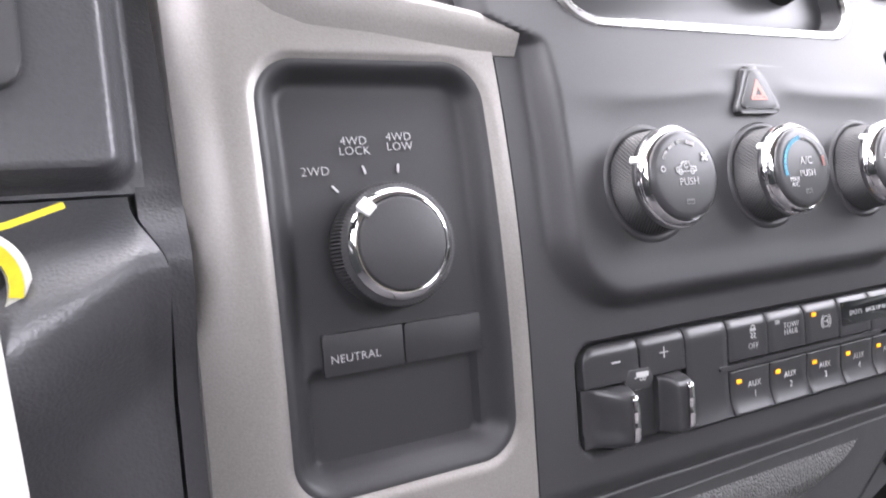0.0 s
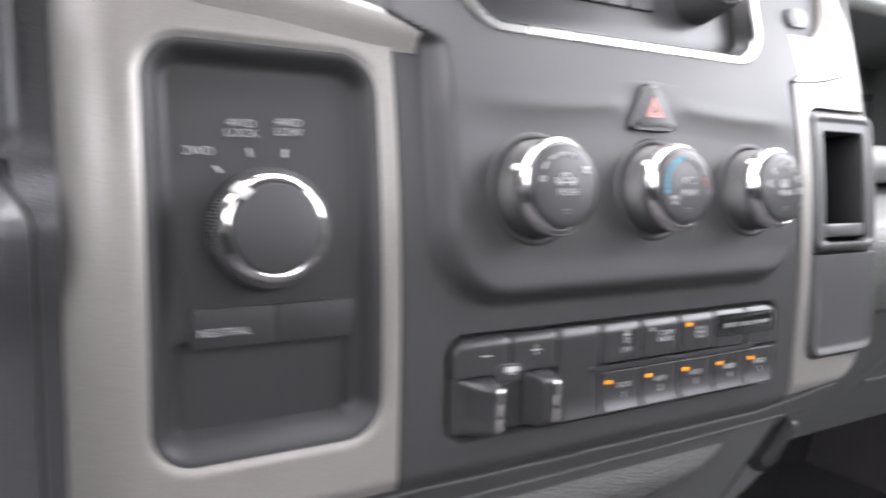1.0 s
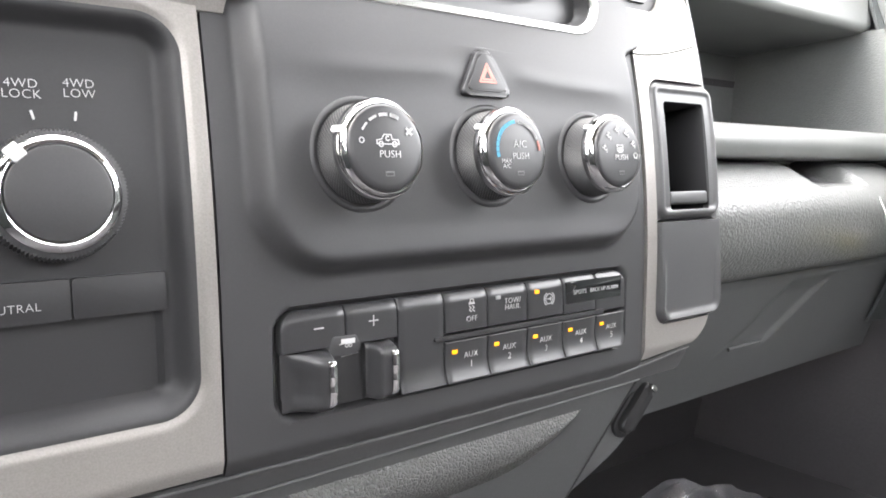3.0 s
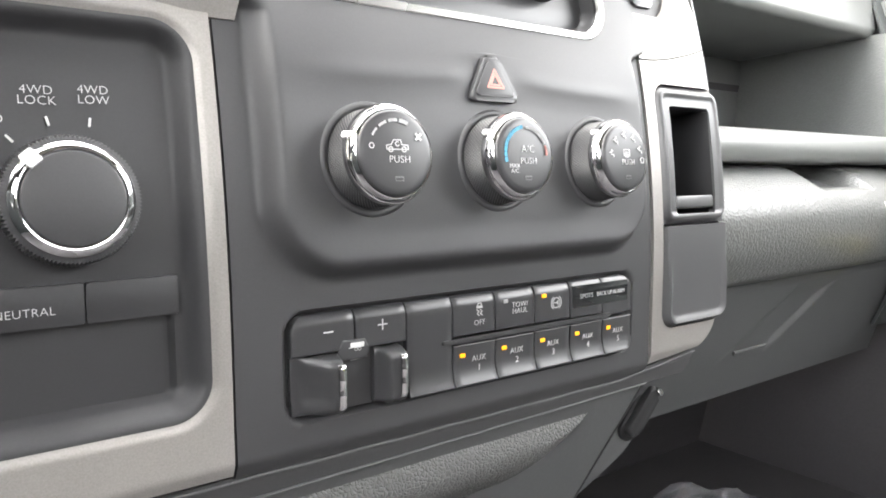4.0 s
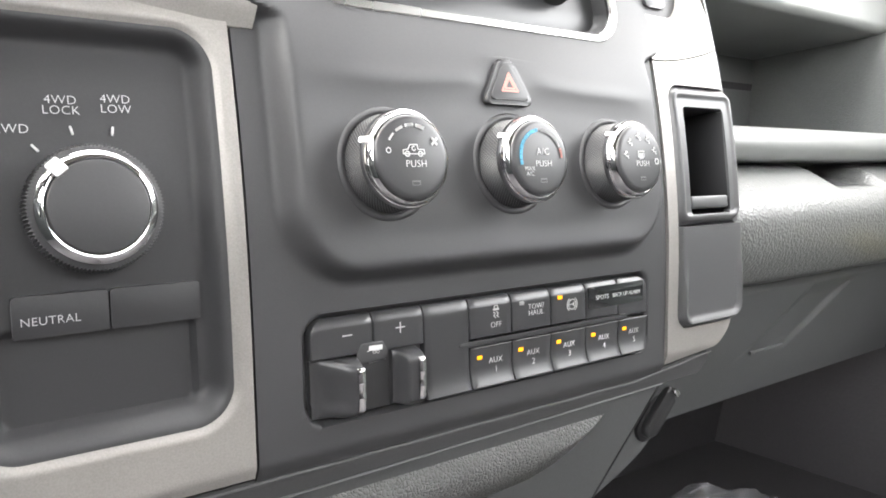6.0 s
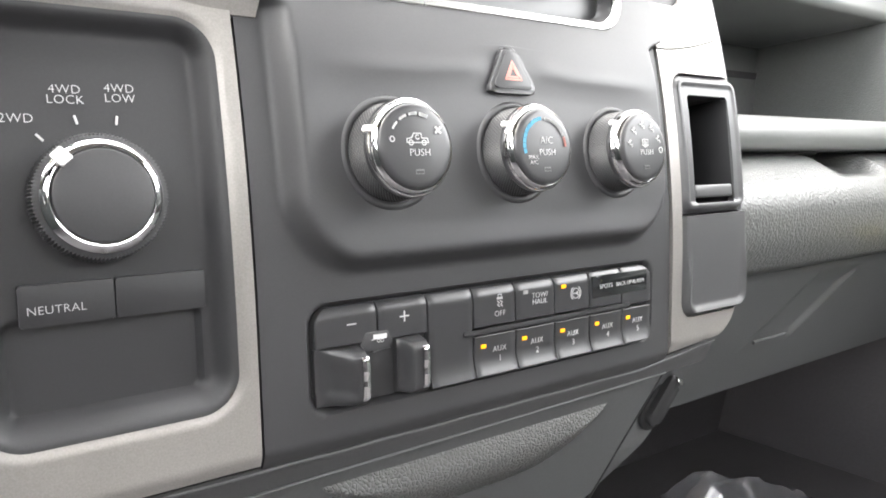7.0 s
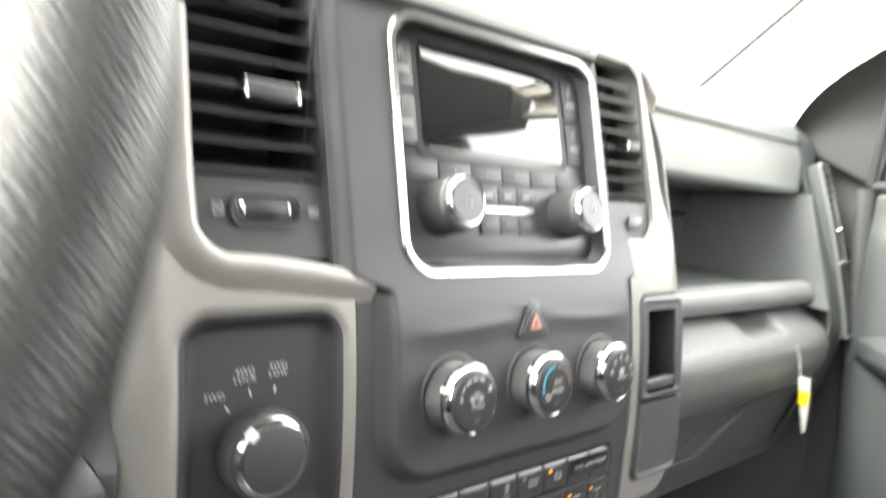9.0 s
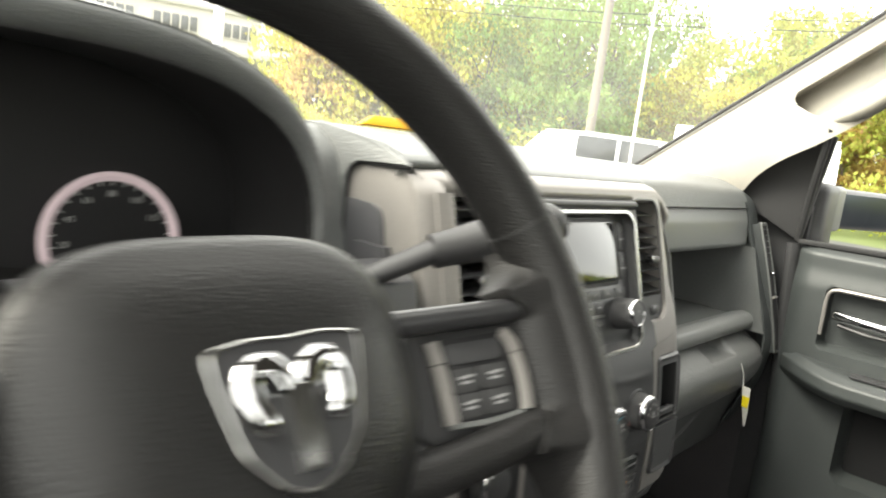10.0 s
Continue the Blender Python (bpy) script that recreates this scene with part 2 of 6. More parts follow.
def knurled(profile, seg, depth, straight=False):
    """A turned body with a diamond-cut flank through (radius, z, cut) points; cut flanks alternate in and out."""
    bm = bmesh.new()
    rings = []
    for j, (r, z, cut) in enumerate(profile):
        rings.append([bm.verts.new(((r - (depth if cut and (i + (0 if straight else j)) % 2 else 0)) * math.cos(2 * math.pi * i / seg), (r - (depth if cut and (i + (0 if straight else j)) % 2 else 0)) * math.sin(2 * math.pi * i / seg), z)) for i in range(seg)])
    for j, (a, b) in enumerate(zip(rings, rings[1:])):
        for i in range(seg):
            k = (i + 1) % seg
            if (i + j) % 2:
                bm.faces.new((a[i], a[k], b[i]))
                bm.faces.new((a[k], b[k], b[i]))
            else:
                bm.faces.new((a[i], a[k], b[k]))
                bm.faces.new((a[i], b[k], b[i]))
    bm.faces.new(rings[0][::-1])
    bm.faces.new(rings[-1])
    return bm


def hoop(profile, seg=64):
    """A closed turned ring through a closed loop of (radius, z) points."""
    bm = bmesh.new()
    rings = [[bm.verts.new((r * math.cos(2 * math.pi * i / seg), r * math.sin(2 * math.pi * i / seg), z)) for i in range(seg)] for r, z in profile]
    for a, b in zip(rings, rings[1:] + rings[:1]):
        for i in range(seg):
            bm.faces.new((a[i], a[(i + 1) % seg], b[(i + 1) % seg], b[i]))
    return bm


def sweep(path, section, closed=False, normal=Vector((0, 0, 1))):
    """A bar: the section (side, out) carried along a path of points; out lies along the normal."""
    bm = bmesh.new()
    rings = []
    k = len(path)
    for i, p in enumerate(path):
        a = path[(i - 1) % k] if closed or i else path[i]
        b = path[(i + 1) % k] if closed or i < k - 1 else path[i]
        d = (Vector(b) - Vector(a)).normalized()
        nrm = normal(i / max(k - 1, 1)) if callable(normal) else normal
        side = d.cross(nrm).normalized()
        out = side.cross(d).normalized()
        rings.append([bm.verts.new(Vector(p) + side * s + out * o) for s, o in (section(i / max(k - 1, 1)) if callable(section) else section)])
    m = len(rings[0])
    for i in range(k if closed else k - 1):
        a, b = rings[i], rings[(i + 1) % k]
        for j in range(m):
            bm.faces.new((a[j], a[(j + 1) % m], b[(j + 1) % m], b[j]))
    if not closed:
        bm.faces.new(rings[0])
        bm.faces.new(rings[-1][::-1])
    return bm


def oval(a, b, n=12):
    return [(a * math.cos(2 * math.pi * i / n), b * math.sin(2 * math.pi * i / n)) for i in range(n)]


def frame_bar(w, h, r, side, out, z, bevel=0.3, n=8, cx=0.0, cy=0.0):
    """A closed frame along a rounded rectangle, its bar `side` wide and `out` proud."""
    pts = [(x, y, z) for x, y in rounded(w, h, r, cx, cy, n)]
    s, o, c = side / 2, out, bevel
    sec = [(-s, 0), (-s, o * (1 - c)), (-s * (1 - c), o), (s * (1 - c), o), (s, o * (1 - c)), (s, 0)]
    return sweep(pts, sec, True)


def sheet(fn, nu, nv, off):
    """A curved panel fn(u, v) with its back moved by off, closed round the rim."""
    off = Vector(off)
    vs, fs = [], []
    for i in range(nu + 1):
        for j in range(nv + 1):
            vs.append(Vector(fn(i / nu, j / nv)))
    k = len(vs)
    vs += [v + off for v in vs]
    idx = lambda i, j: i * (nv + 1) + j
    for i in range(nu):
        for j in range(nv):
            f = (idx(i, j), idx(i + 1, j), idx(i + 1, j + 1), idx(i, j + 1))
            fs += [f, tuple(q + k for q in f[::-1])]
    rim = [idx(i, 0) for i in range(nu)] + [idx(nu, j) for j in range(nv)] + [idx(i, nv) for i in range(nu, 0, -1)] + [idx(0, j) for j in range(nv, 0, -1)]
    for a, b in zip(rim, rim[1:] + rim[:1]):
        fs.append((b, a, a + k, b + k))
    me = bpy.data.meshes.new("sheet")
    me.from_pydata(vs, [], fs)
    bm = bmesh.new()
    bm.from_mesh(me)
    bpy.data.meshes.remove(me)
    return bm


def relief(x0, x1, z0, z1, step, fy, edge=None, depth=0.01):
    """A panel facing the driver: a fine grid in x and z at the depth y = fy(x, z), where edge(x, z) > 0, with a rim that runs back. Its
    border is drawn onto the line edge = 0."""
    nx, nz = max(2, round((x1 - x0) / step)), max(2, round((z1 - z0) / step))
    vs, fs, used = [], [], {}

    def vert(i, j):
        if (i, j) not in used:
            x, z = x0 + (x1 - x0) * i / nx, z0 + (z1 - z0) * j / nz
            used[i, j] = len(vs)
            vs.append((x, fy(x, z), z))
        return used[i, j]

    edges = {}
    for i in range(nx):
        for j in range(nz):
            if edge is None or edge(x0 + (x1 - x0) * (i + 0.5) / nx, z0 + (z1 - z0) * (j + 0.5) / nz) > 0:
                f = (vert(i, j), vert(i + 1, j), vert(i + 1, j + 1), vert(i, j + 1))
                fs.append(f)
                for a, b in zip(f, f[1:] + f[:1]):
                    if (b, a) in edges:
                        del edges[b, a]
                    else:
                        edges[a, b] = 1
    if edge:
        for q in {v for e in edges for v in e}:
            x, _, z = vs[q]
            for _ in range(3):
                d = edge(x, z)
                gx, gz = (edge(x + 1e-4, z) - d) / 1e-4, (edge(x, z + 1e-4) - d) / 1e-4
                k = gx * gx + gz * gz
                if abs(d) > 2.5 * step or k < 1e-3:
                    break
                x, z = x - d * gx / k, z - d * gz / k
            else:
                vs[q] = (x, fy(x, z), z)
    back = {}
    for a, b in edges:
        for q in (a, b):
            if q not in back:
                back[q] = len(vs)
                x, y, z = vs[q]
                vs.append((x, y + depth, z))
        fs.append((b, a, back[a], back[b]))
    me = bpy.data.meshes.new("relief")
    me.from_pydata(vs, [], fs)
    return me


def writing(text, size, mat, parent, m, x=0.0, y=0.0, z=0.0004, name="lettering", spread=1.0, turn=0.0, align="CENTER"):
    """Raised print in the built-in font, in the frame m."""
    cu = bpy.data.curves.new("print", "FONT")
    cu.body, cu.size, cu.align_x, cu.align_y, cu.extrude = text, size, align, "CENTER", 0.00012
    cu.offset = -0.016 * size
    cu.space_character, cu.space_line, cu.resolution_u = 1.05 * spread, 0.82, 3
    tmp = bpy.data.objects.new("print", cu)
    me = bpy.data.meshes.new_from_object(tmp)
    bpy.data.objects.remove(tmp)
    bpy.data.curves.remove(cu)
    return mesh_part(name, me, mat, parent, "", m @ Matrix.Translation((x, y, z)) @ Matrix.Rotation(radians(turn), 4, "Z"), 0)


def strokes(lines, width, mat, parent, m, z=0.0004, name="icon"):
    """A pictogram of thin bars: lines of points in the frame m."""
    bm = bmesh.new()
    for pts in lines:
        for (xa, ya), (xb, yb) in zip(pts, pts[1:]):
            d = Vector((xb - xa, yb - ya, 0))
            if d.length < 1e-7:
                continue
            s = Vector((-d.y, d.x, 0)).normalized() * width / 2
            e = d.normalized() * width * 0.4
            a, b = Vector((xa, ya, z)) - e, Vector((xb, yb, z)) + e
            low = [bm.verts.new(p) for p in (a - s, b - s, b + s, a + s)]
            top = [bm.verts.new(v.co + Vector((0, 0, 0.00018))) for v in low]
            bm.faces.new(top)
            bm.faces.new(low[::-1])
            for i in range(4):
                bm.faces.new((low[i], low[(i + 1) % 4], top[(i + 1) % 4], top[i]))
    return part(name, bm, mat, parent, "", m, 0)


def arc(cx, cy, r, a0, a1, n=10):
    return [(cx + r * math.cos(radians(a0 + (a1 - a0) * i / n)), cy + r * math.sin(radians(a0 + (a1 - a0) * i / n))) for i in range(n + 1)]


def smooth(t):
    t = min(max(t, 0.0), 1.0)
    return t * t * (3 - 2 * t)


def box_dist(x, z, cx, cz, hx, hz, r):
    """Distance outside (plus) or inside (minus) a rounded rectangle."""
    qx, qz = abs(x - cx) - hx + r, abs(z - cz) - hz + r
    return math.hypot(max(qx, 0), max(qz, 0)) + min(max(qx, qz), 0) - r


def face_y(z):
    """The side profile of the dashboard's face."""
    if z < 1.222:
        return 0.033
    if z < 1.37:
        return 0.033 + 0.777 * (z - 1.222) ** 2
    return 0.050 + 0.28 * (z - 1.37) - 0.05 * 0.02 * (1 - math.exp((1.37 - z) / 0.02))


def on_face(x, z, out=0.0, lean=None):
    """A frame on the dashboard's face: x to the right, y up along it, z out of it."""
    s = (face_y(z + 0.002) - face_y(z - 0.002)) / 0.004 if lean is None else lean
    up = Vector((0, s, 1)).normalized()
    n = Vector((0, -1, s)).normalized()
    p = Vector((x, face_y(z), z)) + n * out
    return Matrix(((1, up.x, n.x, p.x), (0, up.y, n.y, p.y), (0, up.z, n.z, p.z), (0, 0, 0, 1)))


AT = Matrix.Translation

# ---- centre stack ----
STACK = thing("centre_stack", AT((0.0, 0.06, 1.157)), "matt black plastic centre stack with chrome radio frame and climate dials", "dashboard panel")
SWITCH_WELL = (0.0025, 1.2035, 0.1213, 0.0258, 0.010)
RADIO_WELL = (0.000, 1.4605, 0.1045, 0.0800, 0.016)


def scoop(x, z):
    """Depth of the shallow hollow in which the climate dials sit."""
    brow = 1.340 + 0.005 * math.exp(-((x - 0.004) / 0.045) ** 2)
    return smooth((brow - z) / 0.015) * smooth((z - 1.250) / 0.018) * smooth((0.134 - abs(x - 0.004)) / 0.040)


def brow_ridge(x, z):
    """A soft raised line along the hollow's upper edge, fading under the hazard button."""
    brow = 1.341 + 0.005 * math.exp(-((x - 0.004) / 0.045) ** 2)
    return math.exp(-((z - brow) / 0.0045) ** 2) * smooth((0.128 - abs(x - 0.004)) / 0.05) * smooth((abs(x - 0.003) - 0.012) / 0.02)


def pod_raise(z):
    """How far the pod stands out from the base panel."""
    return 0.0050 + 0.0065 * smooth((1.400 - z) / 0.060)


def stack_y(x, z):
    pod = box_dist(x, z, 0.0025, 1.55, 0.1335 + 0.0260 * smooth((z - 1.364) / 0.014), 0.3085, 0.040)
    h = pod_raise(z) * smooth(-pod / 0.0115) - 0.0011 * scoop(x, z) + 0.0008 * brow_ridge(x, z)
    h -= 0.005 * smooth(0.5 - box_dist(x, z, *SWITCH_WELL) / 0.003)
    h -= 0.012 * smooth(0.5 - box_dist(x, z, *RADIO_WELL) / 0.004)
    h -= 0.004 * smooth((1.166 - z) / 0.010)
    return face_y(z) - h


def stack_edge(x, z):
    """The panel narrows above the climate dials, where the passenger's vent begins, and widens towards the driver's vent."""
    return min(0.1175 + 0.0255 * smooth((1.424 - z) / 0.030) - x, x + 0.1428 + 0.0150 * smooth((z - 1.362) / 0.014))


mesh_part("panel", relief(-0.1590, 0.1430, 1.157, 1.556, 0.0016, stack_y, stack_edge, 0.05), BLACK, STACK)
FR = on_face(0.000, 1.4575, 0.0065, 0.270)
part("chrome_frame", frame_bar(0.214, 0.172, 0.023, 0.0068, 0.0035, -0.002, 0.45), SATIN, STACK, "satin chrome frame", FR)


def tri_outline(w, h, r, cy=0.0):
    pts = []
    corners = [(-w / 2, -h / 2), (w / 2, -h / 2), (0.11 * w, h / 2), (-0.11 * w, h / 2)]
    k = len(corners)
    for i, c in enumerate(corners):
        c, a, b = Vector(c), Vector(corners[i - 1]), Vector(corners[(i + 1) % k])
        p, q = c + (a - c).normalized() * r, c + (b - c).normalized() * r
        for t in (0, 0.25, 0.5, 0.75, 1):
            v = p.lerp(c, t).lerp(c.lerp(q, t), t)
            pts.append((v.x, v.y + cy))
    return pts


HZ = on_face(0.0020, 1.3425, 0.0112, 0.16)
hz = part("hazard_button", prism(tri_outline(0.0362, 0.0262, 0.0055, -0.0006), -0.006, 0.0026, 0.0016, 3), BLACK_GLOSS, STACK, "black triangular hazard button", HZ)
part("button_face", prism(tri_outline(0.0290, 0.0206, 0.0040, -0.0010), 0.001, 0.0034, 0.0009, 3), BLACK, hz, "", HZ)
TR = lambda s, cy: [(-s * 0.5, cy - s * 0.42), (s * 0.5, cy - s * 0.42), (0, cy + s * 0.46), (-s * 0.5, cy - s * 0.42)]
strokes([TR(0.0108, -0.002)], 0.0011, HAZRED, hz, HZ, 0.0036, "warning_triangle")
strokes([TR(0.0066, -0.0024)], 0.0009, HAZRED, hz, HZ, 0.0036, "warning_triangle")


def dial(x, z, parent, base_out, height, r, lean=None, collar=0.0, wide=0.0):
    """A turned control dial: knurled grip, polished sloping ring, low domed cap and a smooth collar round its foot."""
    m = on_face(x, z, base_out, lean)
    rows, low, top = (4, height * 0.36, height * 0.70) if wide else (13, 0.001, height * 0.66)
    flank = [(r + wide + 0.0007 - 0.0008 * k / rows, low + (top - low) * k / rows, True) for k in range(rows + 1)]
    grip = knurled([(r + 0.4 * wide, -0.003, False)] + flank + [(r - 0.0006, top + 0.0008, False), (r - 0.005, top + 0.0010, False)], 210 if wide else 176, 0.0010 if wide else 0.00055, bool(wide))
    g = part("control_dial", grip, BLACK, parent, "knurled black dial with a polished ring", m, 20)
    if collar:
        part("collar", hoop([(r + 0.0052, collar - 0.004), (r + 0.0046, collar - 0.0004), (r + 0.0040, collar + 0.0004), (r + 0.0032, collar + 0.0009), (r + 0.0024, collar + 0.0010), (r + 0.0017, collar + 0.0007), (r + 0.0012, collar + 0.0004), (r + 0.0012, collar - 0.006)]), BLACK, g, "", m)
    slope = ((0.000, 0.66), (0.0003, 0.70), (0.0003, 0.77), (-0.0002, 0.825), (-0.0006, 0.835), (-0.0008, 0.865), (-0.0014, 0.915), (-0.0021, 0.955), (-0.0026, 0.968), (-0.0029, 0.960))
    if wide:
        slope = ((0.0000, 0.71), (0.0004, 0.75), (0.0001, 0.80), (-0.0008, 0.842), (-0.0018, 0.873), (-0.0026, 0.885), (-0.0031, 0.882), (-0.0034, 0.865))
    ring = hoop([(r - 0.0010, height * 0.62)] + [(r + a, height * b) for a, b in slope] + [(r - (0.0035 if wide else 0.0031), height * (0.80 if wide else 0.90)), (r - (0.0035 if wide else 0.0031), height * 0.64)], 96)
    part("chrome_ring", ring, CHROME, g, "polished chrome ring", m, 24)
    cap = lathe([(r - 0.0031, height * 0.6), (r - 0.0031, height * 0.965), (r - 0.0035, height * 0.995), (r - 0.0045, height * 1.018), (r - 0.0063, height * 1.030), (0.002, height * 1.036)], 72)
    if wide:
        cap = lathe([(r - 0.0036, height * 0.6), (r - 0.0036, height * 0.895), (r - 0.0039, height * 0.920), (r - 0.0047, height * 0.934), (0.002, height * 0.940)], 72)
    part("cap", cap, BLACK if wide else BLACK_GLOSS, g, "low black cap", m)
    return g, m @ AT((0, 0, height * 1.036))


def pointer(g, m, r, angle, w, length, down, tilt):
    """A white mark lying on the slope of the dial's ring."""
    q = m @ Matrix.Rotation(radians(angle), 4, "Z") @ AT((0, r, -down)) @ Matrix.Rotation(radians(-tilt), 4, "X")
    part("pointer", plate(w, length, -0.0012, 0.0007, 0.0005, 0.0003), PRINT, g, "white pointer", q)


DIALS = []
for x, a in ((-0.0760, 68), (0.0025, 58), (0.0810, 50)):
    g, m = dial(x, 1.2985, STACK, 0.0086, 0.0232, 0.0227, lean=0.12, collar=0.0018)
    pointer(g, m, 0.0224, a, 0.0028, 0.0070, 0.0058, 70)
    m = m @ Matrix.Diagonal((0.95, 0.95, 1, 1))
    strokes([[(-0.0020, -0.0134), (0.0024, -0.0134), (0.0024, -0.0114), (-0.0020, -0.0114), (-0.0020, -0.0134)], [(-0.0020, -0.0118), (0.0024, -0.0118)]], 0.0003, SMOOTH_GREY, g, m, name="indicator_window")
    writing("PUSH", 0.0049, PRINT, g, m, 0.0012, -0.0034)
    DIALS.append((g, m))
g, m = DIALS[0]
R = 0.0152
for i in range(4):
    strokes([arc(0, 0, R, 148 - 23.0 * i, 135 - 23.0 * i, 6)], 0.0010 + 0.00026 * i, PRINT, g, m, 0.0004, "fan_scale")
strokes([arc(-0.0138, 0.0030, 0.0012, 0, 360, 12)], 0.0005, PRINT, g, m)
strokes([[(0.0124 + 0.0004 * math.cos(a), 0.0075 + 0.0004 * math.sin(a)), (0.0124 + 0.0018 * math.cos(a + 0.35), 0.0075 + 0.0018 * math.sin(a + 0.35))] for a in (0.4, 1.97, 3.54, 5.11)], 0.0012, PRINT, g, m, name="fan_icon")
strokes([[(-0.0058, 0.0002), (-0.0058, 0.0020), (-0.0032, 0.0024), (-0.0018, 0.0046), (0.0022, 0.0046), (0.0026, 0.0024), (0.0060, 0.0022), (0.0062, 0.0002), (-0.0058, 0.0002)], arc(-0.0036, 0.0002, 0.0012, 0, 360), arc(0.0038, 0.0002, 0.0012, 0, 360), arc(0.0002, 0.0028, 0.0010, 60, 330)], 0.0005, PRINT, g, m @ AT((0, 0.0012, 0)), name="recirculation_icon")
g, m = DIALS[1]
strokes([arc(0, 0, R - 0.0002, 100 + 11.0 * i, 104.0 + 11.0 * i, 3) for i in range(9)], 0.0019, BLUE, g, m, 0.0004, "cold_scale")
strokes([arc(0, 0, R - 0.0006, 86 - 9 * i, 80 - 9 * i, 2) for i in range(7)], 0.0015, PRINT_DIM, g, m, 0.0004, "warm_scale")
strokes([arc(0, 0, R - 0.0004, 18 - 10 * i, 12 - 10 * i, 3) for i in range(2)], 0.0015, REDP, g, m, 0.0004, "warm_scale")
writing("A/C", 0.0056, PRINT, g, m, 0.0012, 0.0030)
writing("MAX\nA/C", 0.0033, PRINT, g, m, -0.0092, -0.0074)
g, m = DIALS[2]
for k in range(5):
    a = radians(170 - 37 * k)
    cx, cy = 0.0136 * math.cos(a), 0.0136 * math.sin(a)
    strokes([arc(cx, cy + 0.0012, 0.0006, 0, 360, 6), [(cx - 0.0008, cy + 0.0006), (cx - 0.0006, cy - 0.0012), (cx + 0.0012, cy - 0.0012), (cx + 0.0014, cy - 0.0026)], [(cx - 0.0022, cy), (cx - 0.0012, cy)]], 0.00055, PRINT, g, m, name="airflow_icon")
strokes([arc(0.0142, -0.0022, 0.0018, 20, 160, 6), [(0.0125, -0.0016), (0.0132, -0.0036), (0.0152, -0.0036), (0.0159, -0.0016)]], 0.0005, PRINT, g, m, name="airflow_icon")
strokes([[(-0.0026, 0.0042), (0.0026, 0.0042), (0.0026, 0.0006), (-0.0026, 0.0006), (-0.0026, 0.0042)], [(-0.0012, -0.0004), (-0.0012, 0.0030)], [(0, -0.0004), (0, 0.0030)], [(0.0012, -0.0004), (0.0012, 0.0030)]], 0.0005, PRINT, g, m, name="defrost_icon")

# ---- radio ----
RAD = on_face(0.000, 1.4605, -0.006, 0.28)
RADIO = thing("car_radio", RAD, "black car radio with grey display and two dials", "car radio")
part("faceplate", plate(0.205, 0.160, -0.006, 0.0, 0.016, 0.001), BLACK_GLOSS, RADIO, "", RAD)
part("display_bezel", plate(0.160, 0.084, -0.001, 0.0014, 0.006, 0.0008, -0.003, 0.034), BLACK_GLOSS, RADIO, "", RAD)
part("display", plate(0.148, 0.074, 0.0, 0.0022, 0.005, 0.0004, -0.003, 0.034), SCREEN, RADIO, "dark glossy display", RAD)
for sx in (-1, 1):
    for k in range(2):
        b = part("side_button", plate(0.0185, 0.034, 0.0, 0.0022, 0.002, 0.0007, sx * 0.0915 + (0 if sx < 0 else -0.003), 0.053 - 0.037 * k), BLACK, RADIO, "", RAD)
        bx, by = sx * 0.0915 + (0 if sx < 0 else -0.003), 0.053 - 0.037 * k
        strokes([[(bx - 0.002, by + 0.009), (bx + 0.002, by + 0.012)], [(bx - 0.002, by + 0.004), (bx - 0.002, by + 0.010), (bx + 0.002, by + 0.006)]], 0.0008, PRINT_DIM, b, RAD, 0.0026)
        strokes([[(bx - 0.005, by - 0.004), (bx + 0.005, by - 0.004)]], 0.0026, PRINT_DIM, b, RAD, 0.0026, "caption_bar")
for k in range(6):
    bx = -0.0815 + 0.0315 * k
    b = part("preset_button", plate(0.0300, 0.0115, 0.0, 0.0022, 0.0012, 0.0006, bx, -0.0175), BLACK, RADIO, "", RAD)
    writing(str(k + 1), 0.0048, PRINT_DIM, b, RAD, bx, -0.0175, 0.0024)
for r in range(2):
    for k in range(3):
        bx, by = -0.0190 + 0.0200 * k, -0.0325 - 0.0215 * r
        b = part("menu_button", plate(0.0190, 0.0130, 0.0, 0.0022, 0.0012, 0.0006, bx, by), BLACK, RADIO, "", RAD)
        if r:
            writing(("AUDIO", "MENU", "BACK")[k], 0.0032, PRINT_DIM, b, RAD, bx, by, 0.0024)
        else:
            strokes([[(bx - 0.003, by), (bx + 0.003, by)]], 0.0020, PRINT_DIM, b, RAD, 0.0026, "caption_bar")
part("chrome_strip", plate(0.0570, 0.0030, 0.0, 0.0030, 0.0012, 0.0008, 0.001, -0.0432), SATIN, RADIO, "chrome strip", RAD)
for x in (-0.067, 0.067):
    m = RAD @ AT((x, -0.0440, 0))
    k = part("radio_dial", lathe([(0.0195, -0.002), (0.0195, 0.002), (0.0190, 0.020), (0.0182, 0.025), (0.0155, 0.0260)], 200, 66, (1, 3), 0.0006), BLACK, RADIO, "ribbed black dial", m, 60)
    part("chrome_ring", hoop([(0.0176, 0.0245), (0.0178, 0.0260), (0.0164, 0.0292), (0.0154, 0.0300), (0.0145, 0.0296), (0.0142, 0.0286), (0.0142, 0.0245)], 64), CHROME, k, "polished ring", m, 60)
    part("cap", lathe([(0.0144, 0.024), (0.0144, 0.0285), (0.0134, 0.0295), (0.001, 0.0296)], 48), BLACK_GLOSS, k, "", m)
    strokes([arc(0, 0, 0.0028, -60, 240, 10), [(0, 0.001), (0, 0.0036)]], 0.0006, PRINT_DIM, k, m, 0.0299)

